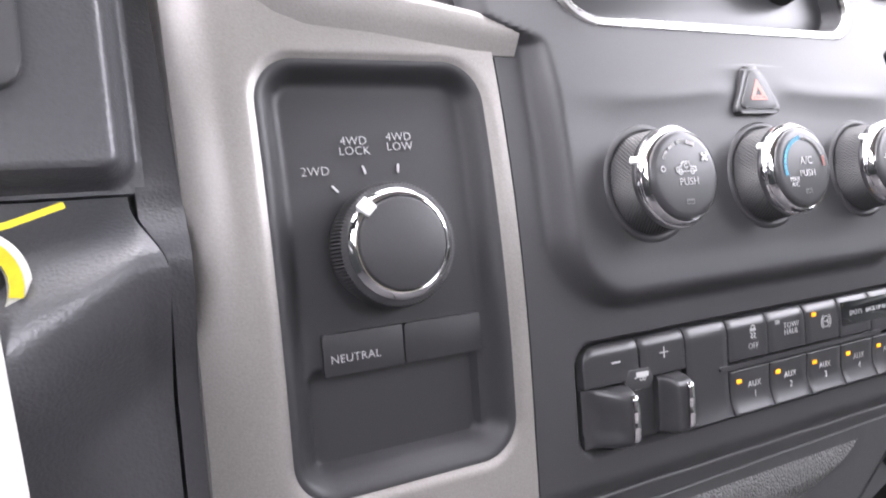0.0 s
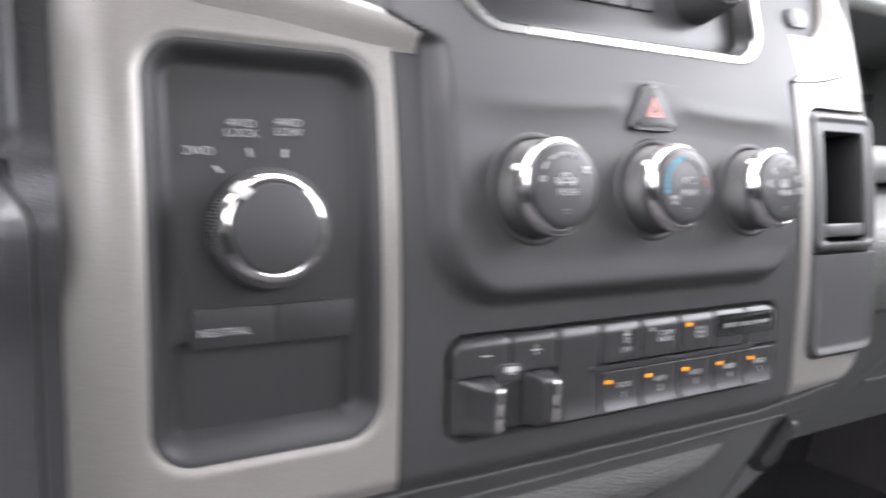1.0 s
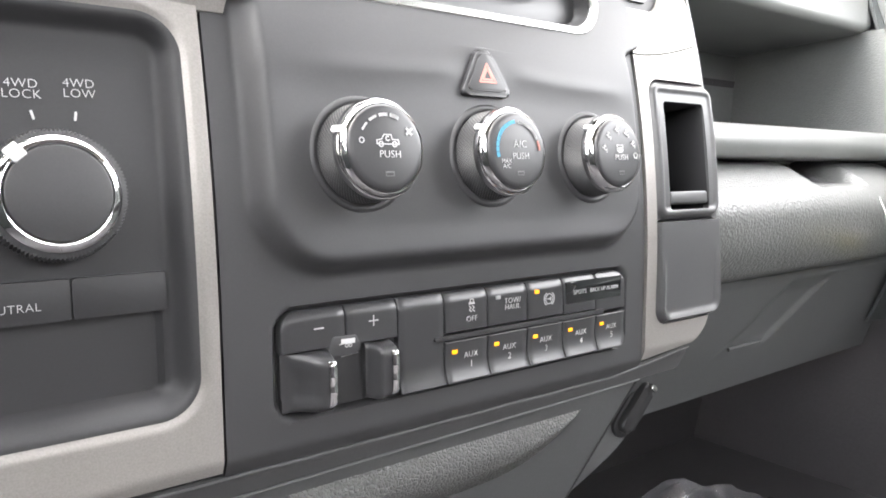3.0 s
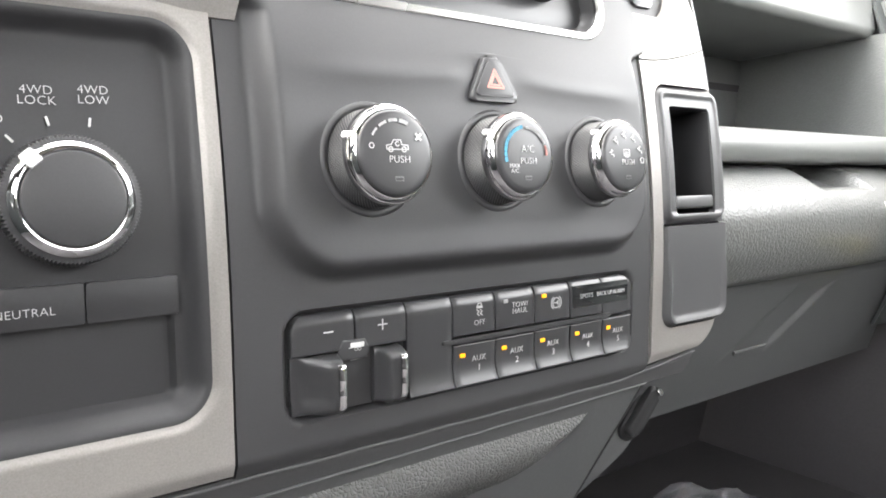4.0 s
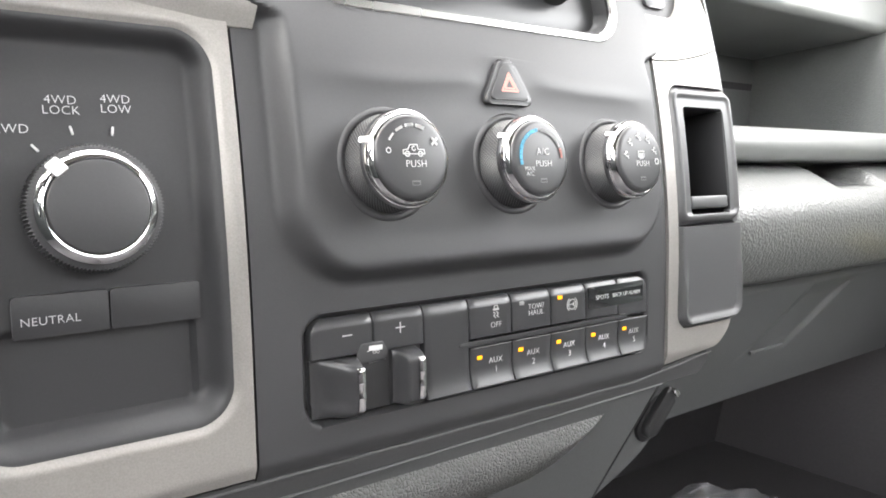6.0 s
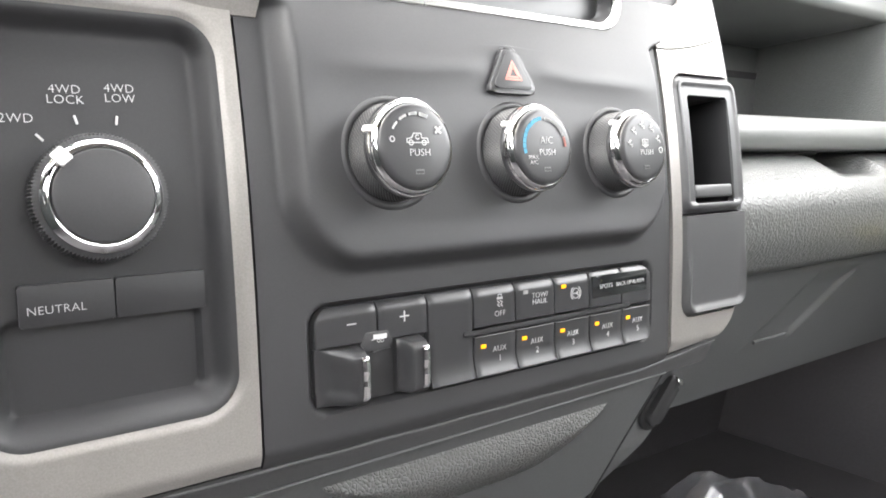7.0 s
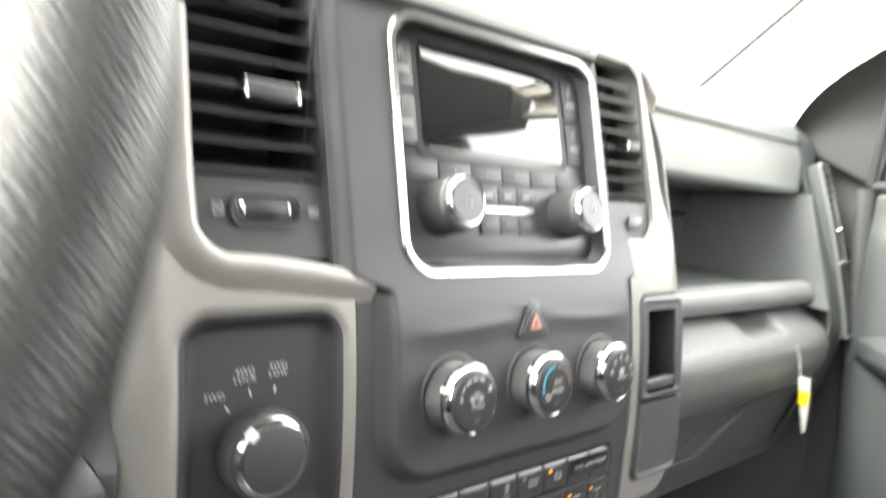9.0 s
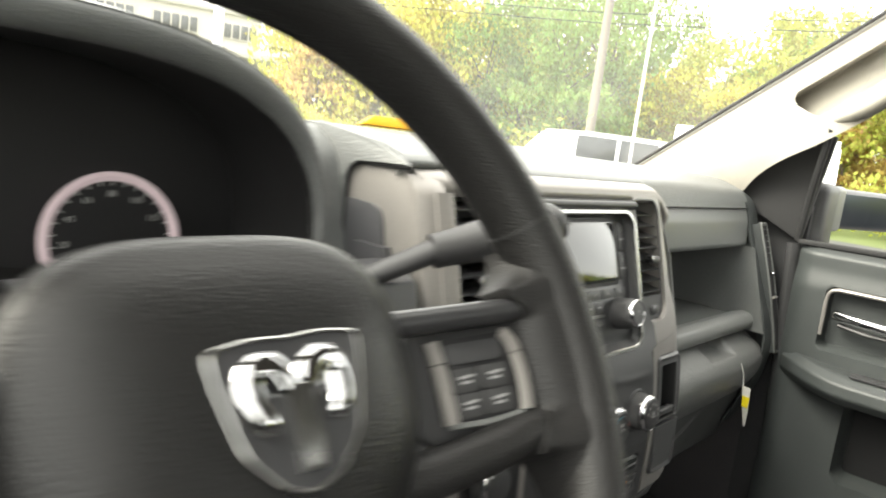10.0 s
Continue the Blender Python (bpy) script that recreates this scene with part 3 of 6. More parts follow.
# ---- switch bank ----
BX, BZ = 0.0025, 1.2035
SWB = on_face(BX, BZ, -0.0045, 0.0)
BANK = thing("switch_bank", SWB, "row of black rocker switches with amber indicators below the climate dials", "switch panel")
part("tray", plate(0.2412, 0.0500, -0.006, 0.0, 0.010, 0.0005), DEEP, BANK, "", SWB)
TOPX = (-0.1172, -0.0836, -0.0540, -0.0246, 0.0053, 0.0354, 0.0648, 0.0938, 0.1222)


def top_face(t):
    """The upper row rolls back along its top edge."""
    return -0.0030 * (max(t - 0.45, 0) / 0.55) ** 2 - 0.0004 * t


def low_face(t):
    """The lower row is hollow and flares out towards its foot."""
    return 0.0036 * (max(-t + 0.02, 0) / 1.02) ** 1.8 + 0.0006 * max(t, 0) ** 2


def tall_face(t):
    return 0.0030 * (max(-t - 0.45, 0) / 0.55) ** 1.8 - 0.0030 * (max(t - 0.72, 0) / 0.28) ** 2


def switch(x0, x1, z0, z1, name, round_at="", face=top_face):
    """A rocker switch with a shaped front, in the bank's frame."""
    cx, cy = (x0 + x1) / 2 - BX, (z0 + z1) / 2 - BZ
    w, h = x1 - x0 - 0.0007, z1 - z0 - 0.0005
    corner = round_at.split()

    def at(u, v):
        t = (-1.0, -0.985, -0.96, -0.7, -0.3, 0.3, 0.7, 0.96, 0.985, 1.0)[round(u * 9)]
        y = (-1.0, -0.985, -0.96, -0.9, -0.8, -0.7, -0.6, -0.5, -0.4, -0.3, -0.2, -0.1, 0.0, 0.15, 0.3, 0.45, 0.55, 0.65, 0.75, 0.84, 0.91, 0.96, 0.985, 1.0)[round(v * 23)] * h / 2
        half = w / 2
        for sx, sy, key in ((1, 1, "tr"), (-1, 1, "tl"), (1, -1, "br"), (-1, -1, "bl")):
            if key in corner and t * sx > 0 and y * sy > h / 2 - 0.0085:
                half = w / 2 - 0.0085 + math.sqrt(max(0.0085 ** 2 - (y * sy - h / 2 + 0.0085) ** 2, 0))
        near = min(1 - abs(t), (h / 2 - abs(y)) / (w / 2))
        return cx + t * half, cy + y, 0.0058 + face(y / (h / 2)) - 0.0007 * (1 - min(near / 0.035, 1)) ** 2

    return part(name, sheet(at, 9, 23, (0, 0, -0.0065)), BLACK_GLOSS, BANK, "", SWB, 60), cx, cy, 0.0060


def led(s, x, z, out, mat=AMBER):
    part("indicator", plate(0.0034, 0.0021, -0.001, 0.0002, 0.0003, 0.0001, x - BX, z - BZ), mat, s, "lit amber indicator" if mat is AMBER else "unlit indicator", SWB @ AT((0, 0, out)))


s, x, y, z = switch(TOPX[0], TOPX[1], 1.2088, 1.2282, "rocker_switch", "tl")
strokes([[(-0.1003 - BX, 1.2190 - BZ), (-0.0957 - BX, 1.2190 - BZ)]], 0.0006, PRINT, s, SWB, z, "minus_sign")
s, x, y, z = switch(TOPX[1], TOPX[2], 1.2084, 1.2282, "rocker_switch")
strokes([[(-0.0708 - BX, 1.2190 - BZ), (-0.0658 - BX, 1.2190 - BZ)], [(-0.0683 - BX, 1.2165 - BZ), (-0.0683 - BX, 1.2215 - BZ)]], 0.0006, PRINT, s, SWB, z, "plus_sign")
switch(TOPX[2], TOPX[3], 1.1788, 1.2282, "blank_cover", "", tall_face)
s, x, y, z = switch(TOPX[3], TOPX[4], 1.2058, 1.2280, "rocker_switch")
writing("OFF", 0.0044, PRINT, s, SWB, -0.0062 - BX, 1.2120 - BZ, z)
ix, iy = -0.0064 - BX, 1.2194 - BZ
strokes([[(ix - 0.0014, iy + 0.0010), (ix - 0.0010, iy + 0.0034), (ix + 0.0010, iy + 0.0034), (ix + 0.0014, iy + 0.0010)]], 0.0005, PRINT, s, SWB, z, "stability_icon")
strokes([[(ix - 0.0016, iy + 0.0012), (ix + 0.0016, iy + 0.0012)]], 0.0012, PRINT, s, SWB, z, "stability_icon")
strokes([[(ix + k - 0.0010, iy - 0.0002), (ix + k + 0.0004, iy - 0.0012), (ix + k - 0.0008, iy - 0.0024), (ix + k + 0.0006, iy - 0.0034)] for k in (-0.0008, 0.0014)], 0.0005, PRINT, s, SWB, z, "stability_icon")
s, x, y, z = switch(TOPX[4], TOPX[5], 1.2058, 1.2280, "rocker_switch")
writing("TOW/\nHAUL", 0.0044, PRINT, s, SWB, 0.0236 - BX, 1.2170 - BZ, z)
led(s, 0.0128, 1.2216, z - 0.0002, PRINT_DIM)
s, x, y, z = switch(TOPX[5], TOPX[6], 1.2058, 1.2280, "rocker_switch")
led(s, 0.0428, 1.2216, z - 0.0002)
ix, iy = 0.0527 - BX, 1.2165 - BZ
strokes([arc(ix, iy, 0.0030, 0, 360, 18), arc(ix, iy, 0.0042, 125, 235, 6), arc(ix, iy, 0.0042, 55, -55, 6), [(ix - 0.0020, iy), (ix + 0.0004, iy), (ix + 0.0014, iy + 0.0010), (ix + 0.0014, iy - 0.0010), (ix + 0.0004, iy)]], 0.0005, PRINT, s, SWB, z, "exhaust_brake_icon")
switch(TOPX[6], TOPX[7], 1.2052, 1.2280, "rocker_switch")
switch(TOPX[7], TOPX[8], 1.2034, 1.2280, "rocker_switch", "tr")
ls = part("label_strip", prism([(px_ + 0.0920 - BX, py_ + 1.2182 - BZ) for px_, py_ in rounded(0.0506, 0.0134, 0.0008)], 0.0052, 0.0063, 0.0002), SCREEN, BANK, "glossy black label strip", SWB)
writing("SPOTS", 0.0040, PRINT, ls, SWB, 0.0786 - BX, 1.2180 - BZ, 0.0066)
writing("BACK UP ALARM", 0.0037, PRINT, ls, SWB, 0.1010 - BX, 1.2180 - BZ, 0.0066, spread=0.88)
AUXX = (-0.0246, 0.0054, 0.0354, 0.0648, 0.0941, 0.1222)
for k in range(5):
    s, x, y, z = switch(AUXX[k], AUXX[k + 1], 1.1788, 1.2016, "rocker_switch", "br" if k == 4 else "", low_face)
    led(s, (-0.0180, 0.0118, 0.0418, 0.0713, 0.1000)[k], 1.1953, z)
    ax = (-0.0068, 0.0212, 0.0503, 0.0806, 0.1089)[k] - BX
    writing("AUX", 0.0046, PRINT, s, SWB, ax, 1.1925 - BZ, z + 0.0002)
    writing(str(k + 1), 0.0052, PRINT, s, SWB, ax, 1.1872 - BZ, z + 0.0006)
part("divider", plate(0.1330, 0.0026, 0.0, 0.0070, 0.0012, 0.0006, 0.0348 - BX, 1.2037 - BZ), BLACK_GLOSS, BANK, "", SWB)
WB = lambda pts: [(a - BX, b - BZ) for a, b in pts]
part("slide_well", prism(WB([(-0.1166, 1.2084), (-0.0936, 1.2084), (-0.0906, 1.2140), (-0.0784, 1.2136), (-0.0756, 1.2080), (-0.0544, 1.2080), (-0.0544, 1.1796), (-0.1060, 1.1796), (-0.1130, 1.1824), (-0.1166, 1.1880)]), -0.001, 0.0030, 0.0003), BLACK, BANK, "", SWB)
part("slide_hood", prism(WB([(-0.0936, 1.2082), (-0.0906, 1.2140), (-0.0784, 1.2136), (-0.0756, 1.2080), (-0.0780, 1.2040), (-0.0915, 1.2040)]), 0.0, 0.0064, 0.0006), BLACK, BANK, "", SWB)
strokes([WB([(-0.0858, 1.2111), (-0.0802, 1.2109)])], 0.0024, PRINT, BANK, SWB, 0.0066, "trailer_icon")
strokes([arc(-0.0838 - BX, 1.2090 - BZ, 0.0008, 0, 360, 8), arc(-0.0818 - BX, 1.2089 - BZ, 0.0008, 0, 360, 8), WB([(-0.0876, 1.2098), (-0.0860, 1.2100)])], 0.0004, PRINT, BANK, SWB, 0.0066, "trailer_icon")
part("force_wedge", prism(WB([(-0.0850, 1.2042), (-0.0850, 1.2026), (-0.0752, 1.2036)]), 0.002, 0.0034, 0.0), PRINT_DIM, BANK, "grey printed wedge", SWB)


def slide(x0, x1, crest, swell):
    """A squeeze slide: its front climbs from the bank's floor to a crest that carries a bright strip."""
    def at(u, v):
        x, zz = x0 + (x1 - x0) * u, 1.1806 + 0.0288 * v
        rise = smooth(min(u / crest, 1.0)) if swell else 0.30 + 0.70 * smooth(min(u / crest, 1.0))
        edge = (1 - (2 * v - 1) ** 8) ** 0.5 * (1 - max((u - 0.90) / 0.10, 0) ** 2 * 0.75)
        dish = 0.0014 * smooth((0.34 - abs(u - 0.44)) / 0.22) * smooth((0.34 - abs(v - 0.44)) / 0.24) if swell else 0.0
        return x - BX, zz - BZ - 0.0010 * rise, 0.0030 + (0.0125 * rise - dish) * edge
    s = part("brake_slide", sheet(at, 30, 30, (0, 0, -0.004)), BLACK_GLOSS, BANK, "squeeze slide with a chrome edge", SWB, 55)
    xe = x1 - 0.0052 - BX
    part("chrome_edge", sheet(lambda u, v: (xe + 0.0037 * u, 1.1834 + 0.0218 * v - BZ, 0.0176 - 0.0006 * (2 * u - 1) ** 2 - 0.0002 * abs(math.sin(3 * math.pi * v)) - 0.0016 * (2 * v - 1) ** 8), 6, 42, (0, 0, -0.003)), CHROME, s, "bright ribbed strip", SWB, 60)


slide(-0.1160, -0.0930, 0.80, True)
slide(-0.0735, -0.0588, 0.36, False)

# ---- transfer case selector ----
SEL = thing("selector_panel", AT((-0.2, 0.06, 1.16)), "warm silver trim panel with a black four-wheel-drive selector", "dashboard panel")
WELL = (-0.2010, 1.2727, 0.0472, 0.0827, 0.016)


def bezel_y(x, z):
    h = -0.011 * max((-0.252 - x) / 0.025, 0) ** 2
    d = box_dist(x, z, *WELL)
    h -= 0.0020 * smooth(1 - d / 0.005)
    h -= 0.003 * smooth((1.167 - z) / 0.009) + 0.012 * max((z - 1.550) / 0.020, 0) ** 2
    return face_y(z) - 0.0015 - h


def bezel_area(x, z):
    return min(box_dist(x, z, *WELL), max(1.3785 - 0.09 * max(x + 0.20, 0) - z, -0.2465 - x))


mesh_part("bezel", relief(-0.2770, -0.1445, 1.160, 1.5700, 0.0015, bezel_y, bezel_area, 0.03), SILVER, SEL, "warm silver painted bezel")


def pad_under(y):
    """Height of the dash pad's underside above the panel's flank."""
    return 1.574 + 0.002 * smooth((y - 0.10) / 0.06)


def flank(u, v):
    y = bezel_y(-0.2763, 1.160 + 0.41 * u) + 0.003 + v * 0.112
    return -0.2763 - 0.0035 * min(v * 4, 1), y, 1.160 + (pad_under(y) - 1.160) * u


part("side_flange", sheet(flank, 40, 16, (0.002, 0, 0)), SILVER, SEL)


def tray_y(x, z):
    d = box_dist(x, z, *WELL)
    h = 0.0085 * smooth(-d / 0.0095)
    q = box_dist(x, z, -0.2025, 1.2175, 0.0362, 0.0190, 0.004)
    h += 0.0035 * smooth(0.5 - q / 0.003)
    return face_y(z) + h


mesh_part("tray", relief(-0.252, -0.153, 1.188, 1.359, 0.0012, tray_y, lambda x, z: 0.0012 - box_dist(x, z, *WELL), 0.004), TRAYSKIN, SEL, "black recessed tray")
g, m = dial(-0.2030, 1.2828, SEL, -0.0070, 0.0215, 0.0212, lean=0.10, wide=0.0030)
pointer(g, m, 0.0198, 42, 0.0052, 0.0060, 0.0030, 20)
TM = lambda x, z: on_face(x, z, -0.0080, 0.13)
for text, x, z, size in (("2WD", -0.2312, 1.3142, 0.0050), ("4WD\nLOCK", -0.2140, 1.3238, 0.0049), ("4WD\nLOW", -0.1942, 1.3250, 0.0049)):
    writing(text, size, PRINT, SEL, TM(x + 0.0036, z), 0, 0, 0.0006, spread=1.0)
for x, z, a in ((-0.2222, 1.3072, 42), (-0.2092, 1.3142, 14), (-0.1944, 1.3143, -8)):
    part("tick_mark", plate(0.0009, 0.0036, 0, 0.0005, 0.0003, 0.0001), PRINT, SEL, "", TM(x + 0.0018, z) @ Matrix.Rotation(radians(a), 4, "Z"))
BT = on_face(-0.1990, 1.2427, -0.0085, 0.0)
b = part("push_button", plate(0.0334, 0.0162, 0, 0.0022, 0.0012, 0.0005, -0.0170, 0), TRAYSKIN, SEL, "black button", BT)
writing("NEUTRAL", 0.0046, PRINT, b, BT, -0.0208, -0.0018, 0.0025)
part("push_button", plate(0.0352, 0.0162, 0, 0.0022, 0.0012, 0.0005, 0.0180, 0), TRAYSKIN, SEL, "black blank button", BT)

# ---- driver-side centre vent ----
VL = thing("air_vent", AT((-0.195, 0.08, 1.39)), "black louvred air vent in a silver surround beside the radio", "air vent", "dashboard vents")
part("duct", sheet(lambda u, v: (-0.246 + 0.090 * u, 0.135, 1.385 + 0.185 * v), 4, 4, (0, 0.004, 0)), DEEP, VL)
for x in (-0.2445, -0.1585):
    part("side_wall", block(0.003, 0.046, 0.155, 0.0005, (x, 0.1165, 1.4665)), DEEP, VL)
for k in range(8):
    z = 1.4285 + 0.0158 * k
    part("slat", sheet(lambda u, v: (-0.2435 + 0.0845 * u, face_y(z) + 0.006 + 0.026 * v, z + 0.002 + 0.004 * math.sin(1.4 * v)), 6, 3, (0, 0, -0.0016)), BLACK_GLOSS, VL, "thin black slat")
part("lower_face", sheet(lambda u, v: (-0.2445 + 0.087 * u, face_y(1.384 + 0.043 * v) + 0.004 + 0.004 * v, 1.384 + 0.043 * v), 8, 6, (0, 0.003, 0)), BLACK, VL)
TB = on_face(-0.194, 1.4745, -0.003, 0.2)
t = part("vane_tab", block(0.031, 0.0105, 0.014, 0.002, (0, 0, 0.003), 3), BLACK, VL, "grip tab with chrome ends", TB)
for sx in (-1, 1):
    part("chrome_end", block(0.0022, 0.0108, 0.011, 0.0008, (sx * 0.0162, 0, 0.0045)), CHROME, t, "chrome end", TB)
TW = on_face(-0.196, 1.411, -0.006, 0.2)
part("wheel_surround", frame_bar(0.042, 0.017, 0.007, 0.0024, 0.0024, 0.0008), BLACK, VL, "", TW)
w = part("thumb_wheel", lathe([(0.0195, -0.004), (0.0205, -0.003), (0.0205, 0.003), (0.0195, 0.004)], 160, 60, (1, 2), 0.0007), BLACK, VL, "ribbed thumb wheel", TW @ AT((0, 0, -0.0135)) @ Matrix.Rotation(radians(90), 4, "X"))
for a in (-48, 48):
    part("chrome_tip", block(0.006, 0.0086, 0.002, 0.0006, (0, 0, 0.0206)), CHROME, w, "chrome tip", TW @ AT((0, 0, -0.0135)) @ Matrix.Rotation(radians(a), 4, "Y"))
q = 0.0028
strokes([[(-0.0285 - q, -q), (-0.0285 + q, -q), (-0.0285 + q, q), (-0.0285 - q, q), (-0.0285 - q, -q)], [(-0.0285 - q, q), (-0.0285 + q, -q)], [(-0.0285 - q, -q), (-0.0285 + q, q)]], 0.0006, PRINT_DIM, VL, TW, 0.002, "closed_icon")
strokes([[(0.0265, k * 0.0018), (0.0325, k * 0.0018)] for k in (-1, 0, 1)], 0.0009, PRINT_DIM, VL, TW, 0.002, "open_icon")
lip = [(-0.2460, 1.556), (-0.2460, 1.52), (-0.2462, 1.46), (-0.2460, 1.425)] + [(-0.2170 + 0.029 * math.cos(radians(a)), 1.4095 + 0.029 * math.sin(radians(a))) for a in (195, 210, 225, 240, 255)] + [(-0.198, 1.3795), (-0.175, 1.3765), (-0.152, 1.3730), (-0.131, 1.3690)]
lip = [Vector((x, face_y(z) - 0.0005, z)) for x, z in lip]
part("surround_lip", sweep(lip, lambda t: [(s * (1 - 0.35 * smooth((t - 0.88) / 0.12)), o) for s, o in ((-0.0072, -0.004), (-0.0070, 0.001), (-0.0050, 0.0042), (-0.0015, 0.0056), (0.0022, 0.0052), (0.0065, 0.0040), (0.0110, 0.0024), (0.0150, 0.0012), (0.0162, -0.003))], False, Vector((0, -1, 0.15))), SILVER, VL, "silver rolled lip")

# ---- passenger-side stack trim with phone pocket ----
TRIM = thing("side_trim", AT((0.19, 0.06, 1.166)), "warm silver trim panel with a black phone pocket", "dashboard panel")


def trim_edge(z):
    """The panel's far edge, which rounds off low down."""
    return 0.2300 - 0.046 * max((1.205 - z) / 0.045, 0) ** 2


def trim_y(x, z):
    return face_y(z) - 0.0015 + 0.018 * max((x - 0.208) / 0.022, 0) ** 2 * 0.35 + 0.003 * smooth((1.172 - z) / 0.01)


def trim_seam(x):
    """The joint between the two trim panels, which hooks upwards at its far end."""
    return 1.3688 + 0.0110 * max((x - 0.150) / 0.062, 0) ** 1.6


POCKET = (0.1922, 1.2700, 0.0374, 0.0838, 0.012)
mesh_part("lower_trim", relief(0.1445, 0.2300, 1.160, 1.3860, 0.0015, trim_y, lambda x, z: min(trim_edge(z) - x, z - 1.1632 - 0.095 * (x - 0.144), trim_seam(x) - 0.0004 - z, box_dist(x, z, *POCKET)), 0.03), SILVER, TRIM)
VENT_R = (0.1490, 1.4790, 0.0415, 0.0790, 0.022)
mesh_part("upper_trim", relief(0.1135, 0.2290, 1.3680, 1.5640, 0.0015, lambda x, z: face_y(z) - 0.0022 + 0.016 * max((x - 0.210 + 0.014 * smooth((z - 1.395) / 0.060) + 0.10 * max(z - 1.47, 0)) / 0.03, 0) ** 2, lambda x, z: min(z - trim_seam(x) - 0.0006, box_dist(x, z, *VENT_R), x - 0.1180 - 0.0262 * smooth((1.423 - z) / 0.030), -box_dist(x, z, 0.10, 1.4, 0.1285, 0.1640, 0.045)), 0.03), SILVER, TRIM)
part("side_flange", sheet(lambda u, v: (0.2292 + 0.016 * v - 0.028 * smooth((u - 0.78) / 0.22) * (1 - v), face_y(1.185 + 0.375 * u) + 0.004 + v * 0.085, 1.185 + 0.375 * u), 30, 6, (-0.002, 0, 0)), SMOOTH_GREY, TRIM)
MOUTH = (0.1920, 1.3018, 0.0232, 0.0372, 0.0035)


def pocket_y(x, z):
    """The pocket's frame: a rolled outer edge round a flat, slightly sunk face."""
    d = -box_dist(x, z, 0.1922, 1.3056, 0.0372, 0.0480, 0.011)
    return face_y(z) + 0.0016 - 0.0048 * smooth(d / 0.0048) + 0.0012 * smooth((d - 0.0060) / 0.0030)


def flap_y(x, z):
    """The flap below: rolled edges and a foot that turns out."""
    d = -box_dist(x, z, 0.1922, 1.2318, 0.0372, 0.0458, 0.013)
    foot = smooth((0.0095 - d) / 0.0060) * smooth((1.242 - z) / 0.030)
    return face_y(z) + 0.0016 - 0.0050 * smooth(d / 0.0034) - 0.0024 * foot * smooth(d / 0.0040)


mesh_part("pocket_frame", relief(0.1546, 0.2298, 1.2574, 1.3540, 0.0011, pocket_y, lambda x, z: min(-box_dist(x, z, 0.1922, 1.3156, 0.0372, 0.0380, 0.011) if z > 1.30 else min(x - 0.1550, 0.2294 - x, z - 1.2580), box_dist(x, z, *MOUTH)), 0.005), POCKETSKIN, TRIM, "satin black frame")
PM = on_face(0.1920, 1.3018, 0.0, 0.12)
# Back and walls near-black, so the pocket's shade sits in their colour.
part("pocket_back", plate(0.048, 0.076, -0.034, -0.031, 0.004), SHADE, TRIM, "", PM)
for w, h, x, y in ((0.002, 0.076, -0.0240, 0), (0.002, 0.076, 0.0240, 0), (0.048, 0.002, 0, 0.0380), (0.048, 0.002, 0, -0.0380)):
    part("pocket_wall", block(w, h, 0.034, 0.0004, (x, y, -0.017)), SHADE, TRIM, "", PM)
part("pocket_stop", block(0.0430, 0.0088, 0.010, 0.0015, (-0.0004, -0.0290, -0.0035), 3), POCKETSKIN, TRIM, "rubber stop", PM)
mesh_part("flap", relief(0.1546, 0.2298, 1.1855, 1.2574, 0.0011, flap_y, lambda x, z: min(-box_dist(x, z, 0.1922, 1.2318, 0.0372, 0.0458, 0.013), 1.2570 - z), 0.014), POCKETSKIN, TRIM, "plain black flap with a turned-out foot")
VR = thing("air_vent", AT((0.156, 0.08, 1.40)), "narrow black louvred air vent beside the radio", "air vent", "dashboard vents")
part("duct", sheet(lambda u, v: (0.112 + 0.080 * u, 0.140, 1.398 + 0.162 * v), 3, 3, (0, 0.003, 0)), DEEP, VR)
for k in range(8):
    z = 1.4370 + 0.0142 * k
    e = 0.0135 * max((z - 1.515) / 0.03, 0)
    part("slat", sheet(lambda u, v: (0.1165 + (0.074 - e) * u, face_y(z) + 0.004 + 0.026 * v, z + 0.003 * math.sin(1.4 * v)), 5, 3, (0, 0, -0.0015)), BLACK_GLOSS, VR, "thin black slat")
VM = on_face(0.156, 1.479, 0.0, 0.23)
part("surround", frame_bar(0.0790, 0.1620, 0.021, 0.0030, 0.0020, -0.003, 0.4, 8, -0.0055, 0), BLACK_GLOSS, VR, "", VM)
part("lower_face", sheet(lambda u, v: (0.1165 + 0.073 * u, face_y(1.4) + 0.004 + 0.23 * 0.031 * v, 1.4005 + 0.031 * v), 6, 4, (0, 0.003, 0)), BLACK, VR)
t = part("vane_tab", block(0.016, 0.009, 0.016, 0.002, (0, 0, 0.004), 3), BLACK, VR, "grip tab", on_face(0.161, 1.4795, -0.003, 0.2))
part("chrome_end", block(0.0024, 0.0092, 0.012, 0.0008, (-0.0085, 0, 0.005)), CHROME, t, "chrome end", on_face(0.161, 1.4795, -0.003, 0.2))
part("aim_button", plate(0.022, 0.0125, -0.004, 0.0030, 0.004, 0.0012), BLACK_GLOSS, VR, "small ribbed button", on_face(0.1640, 1.4138, -0.004, 0.2))

# ---- dashboard ----
DASH = thing("dashboard", AT((0.2, 0.3, 1.1)), "charcoal grained dashboard with an open passenger shelf", "dashboard")


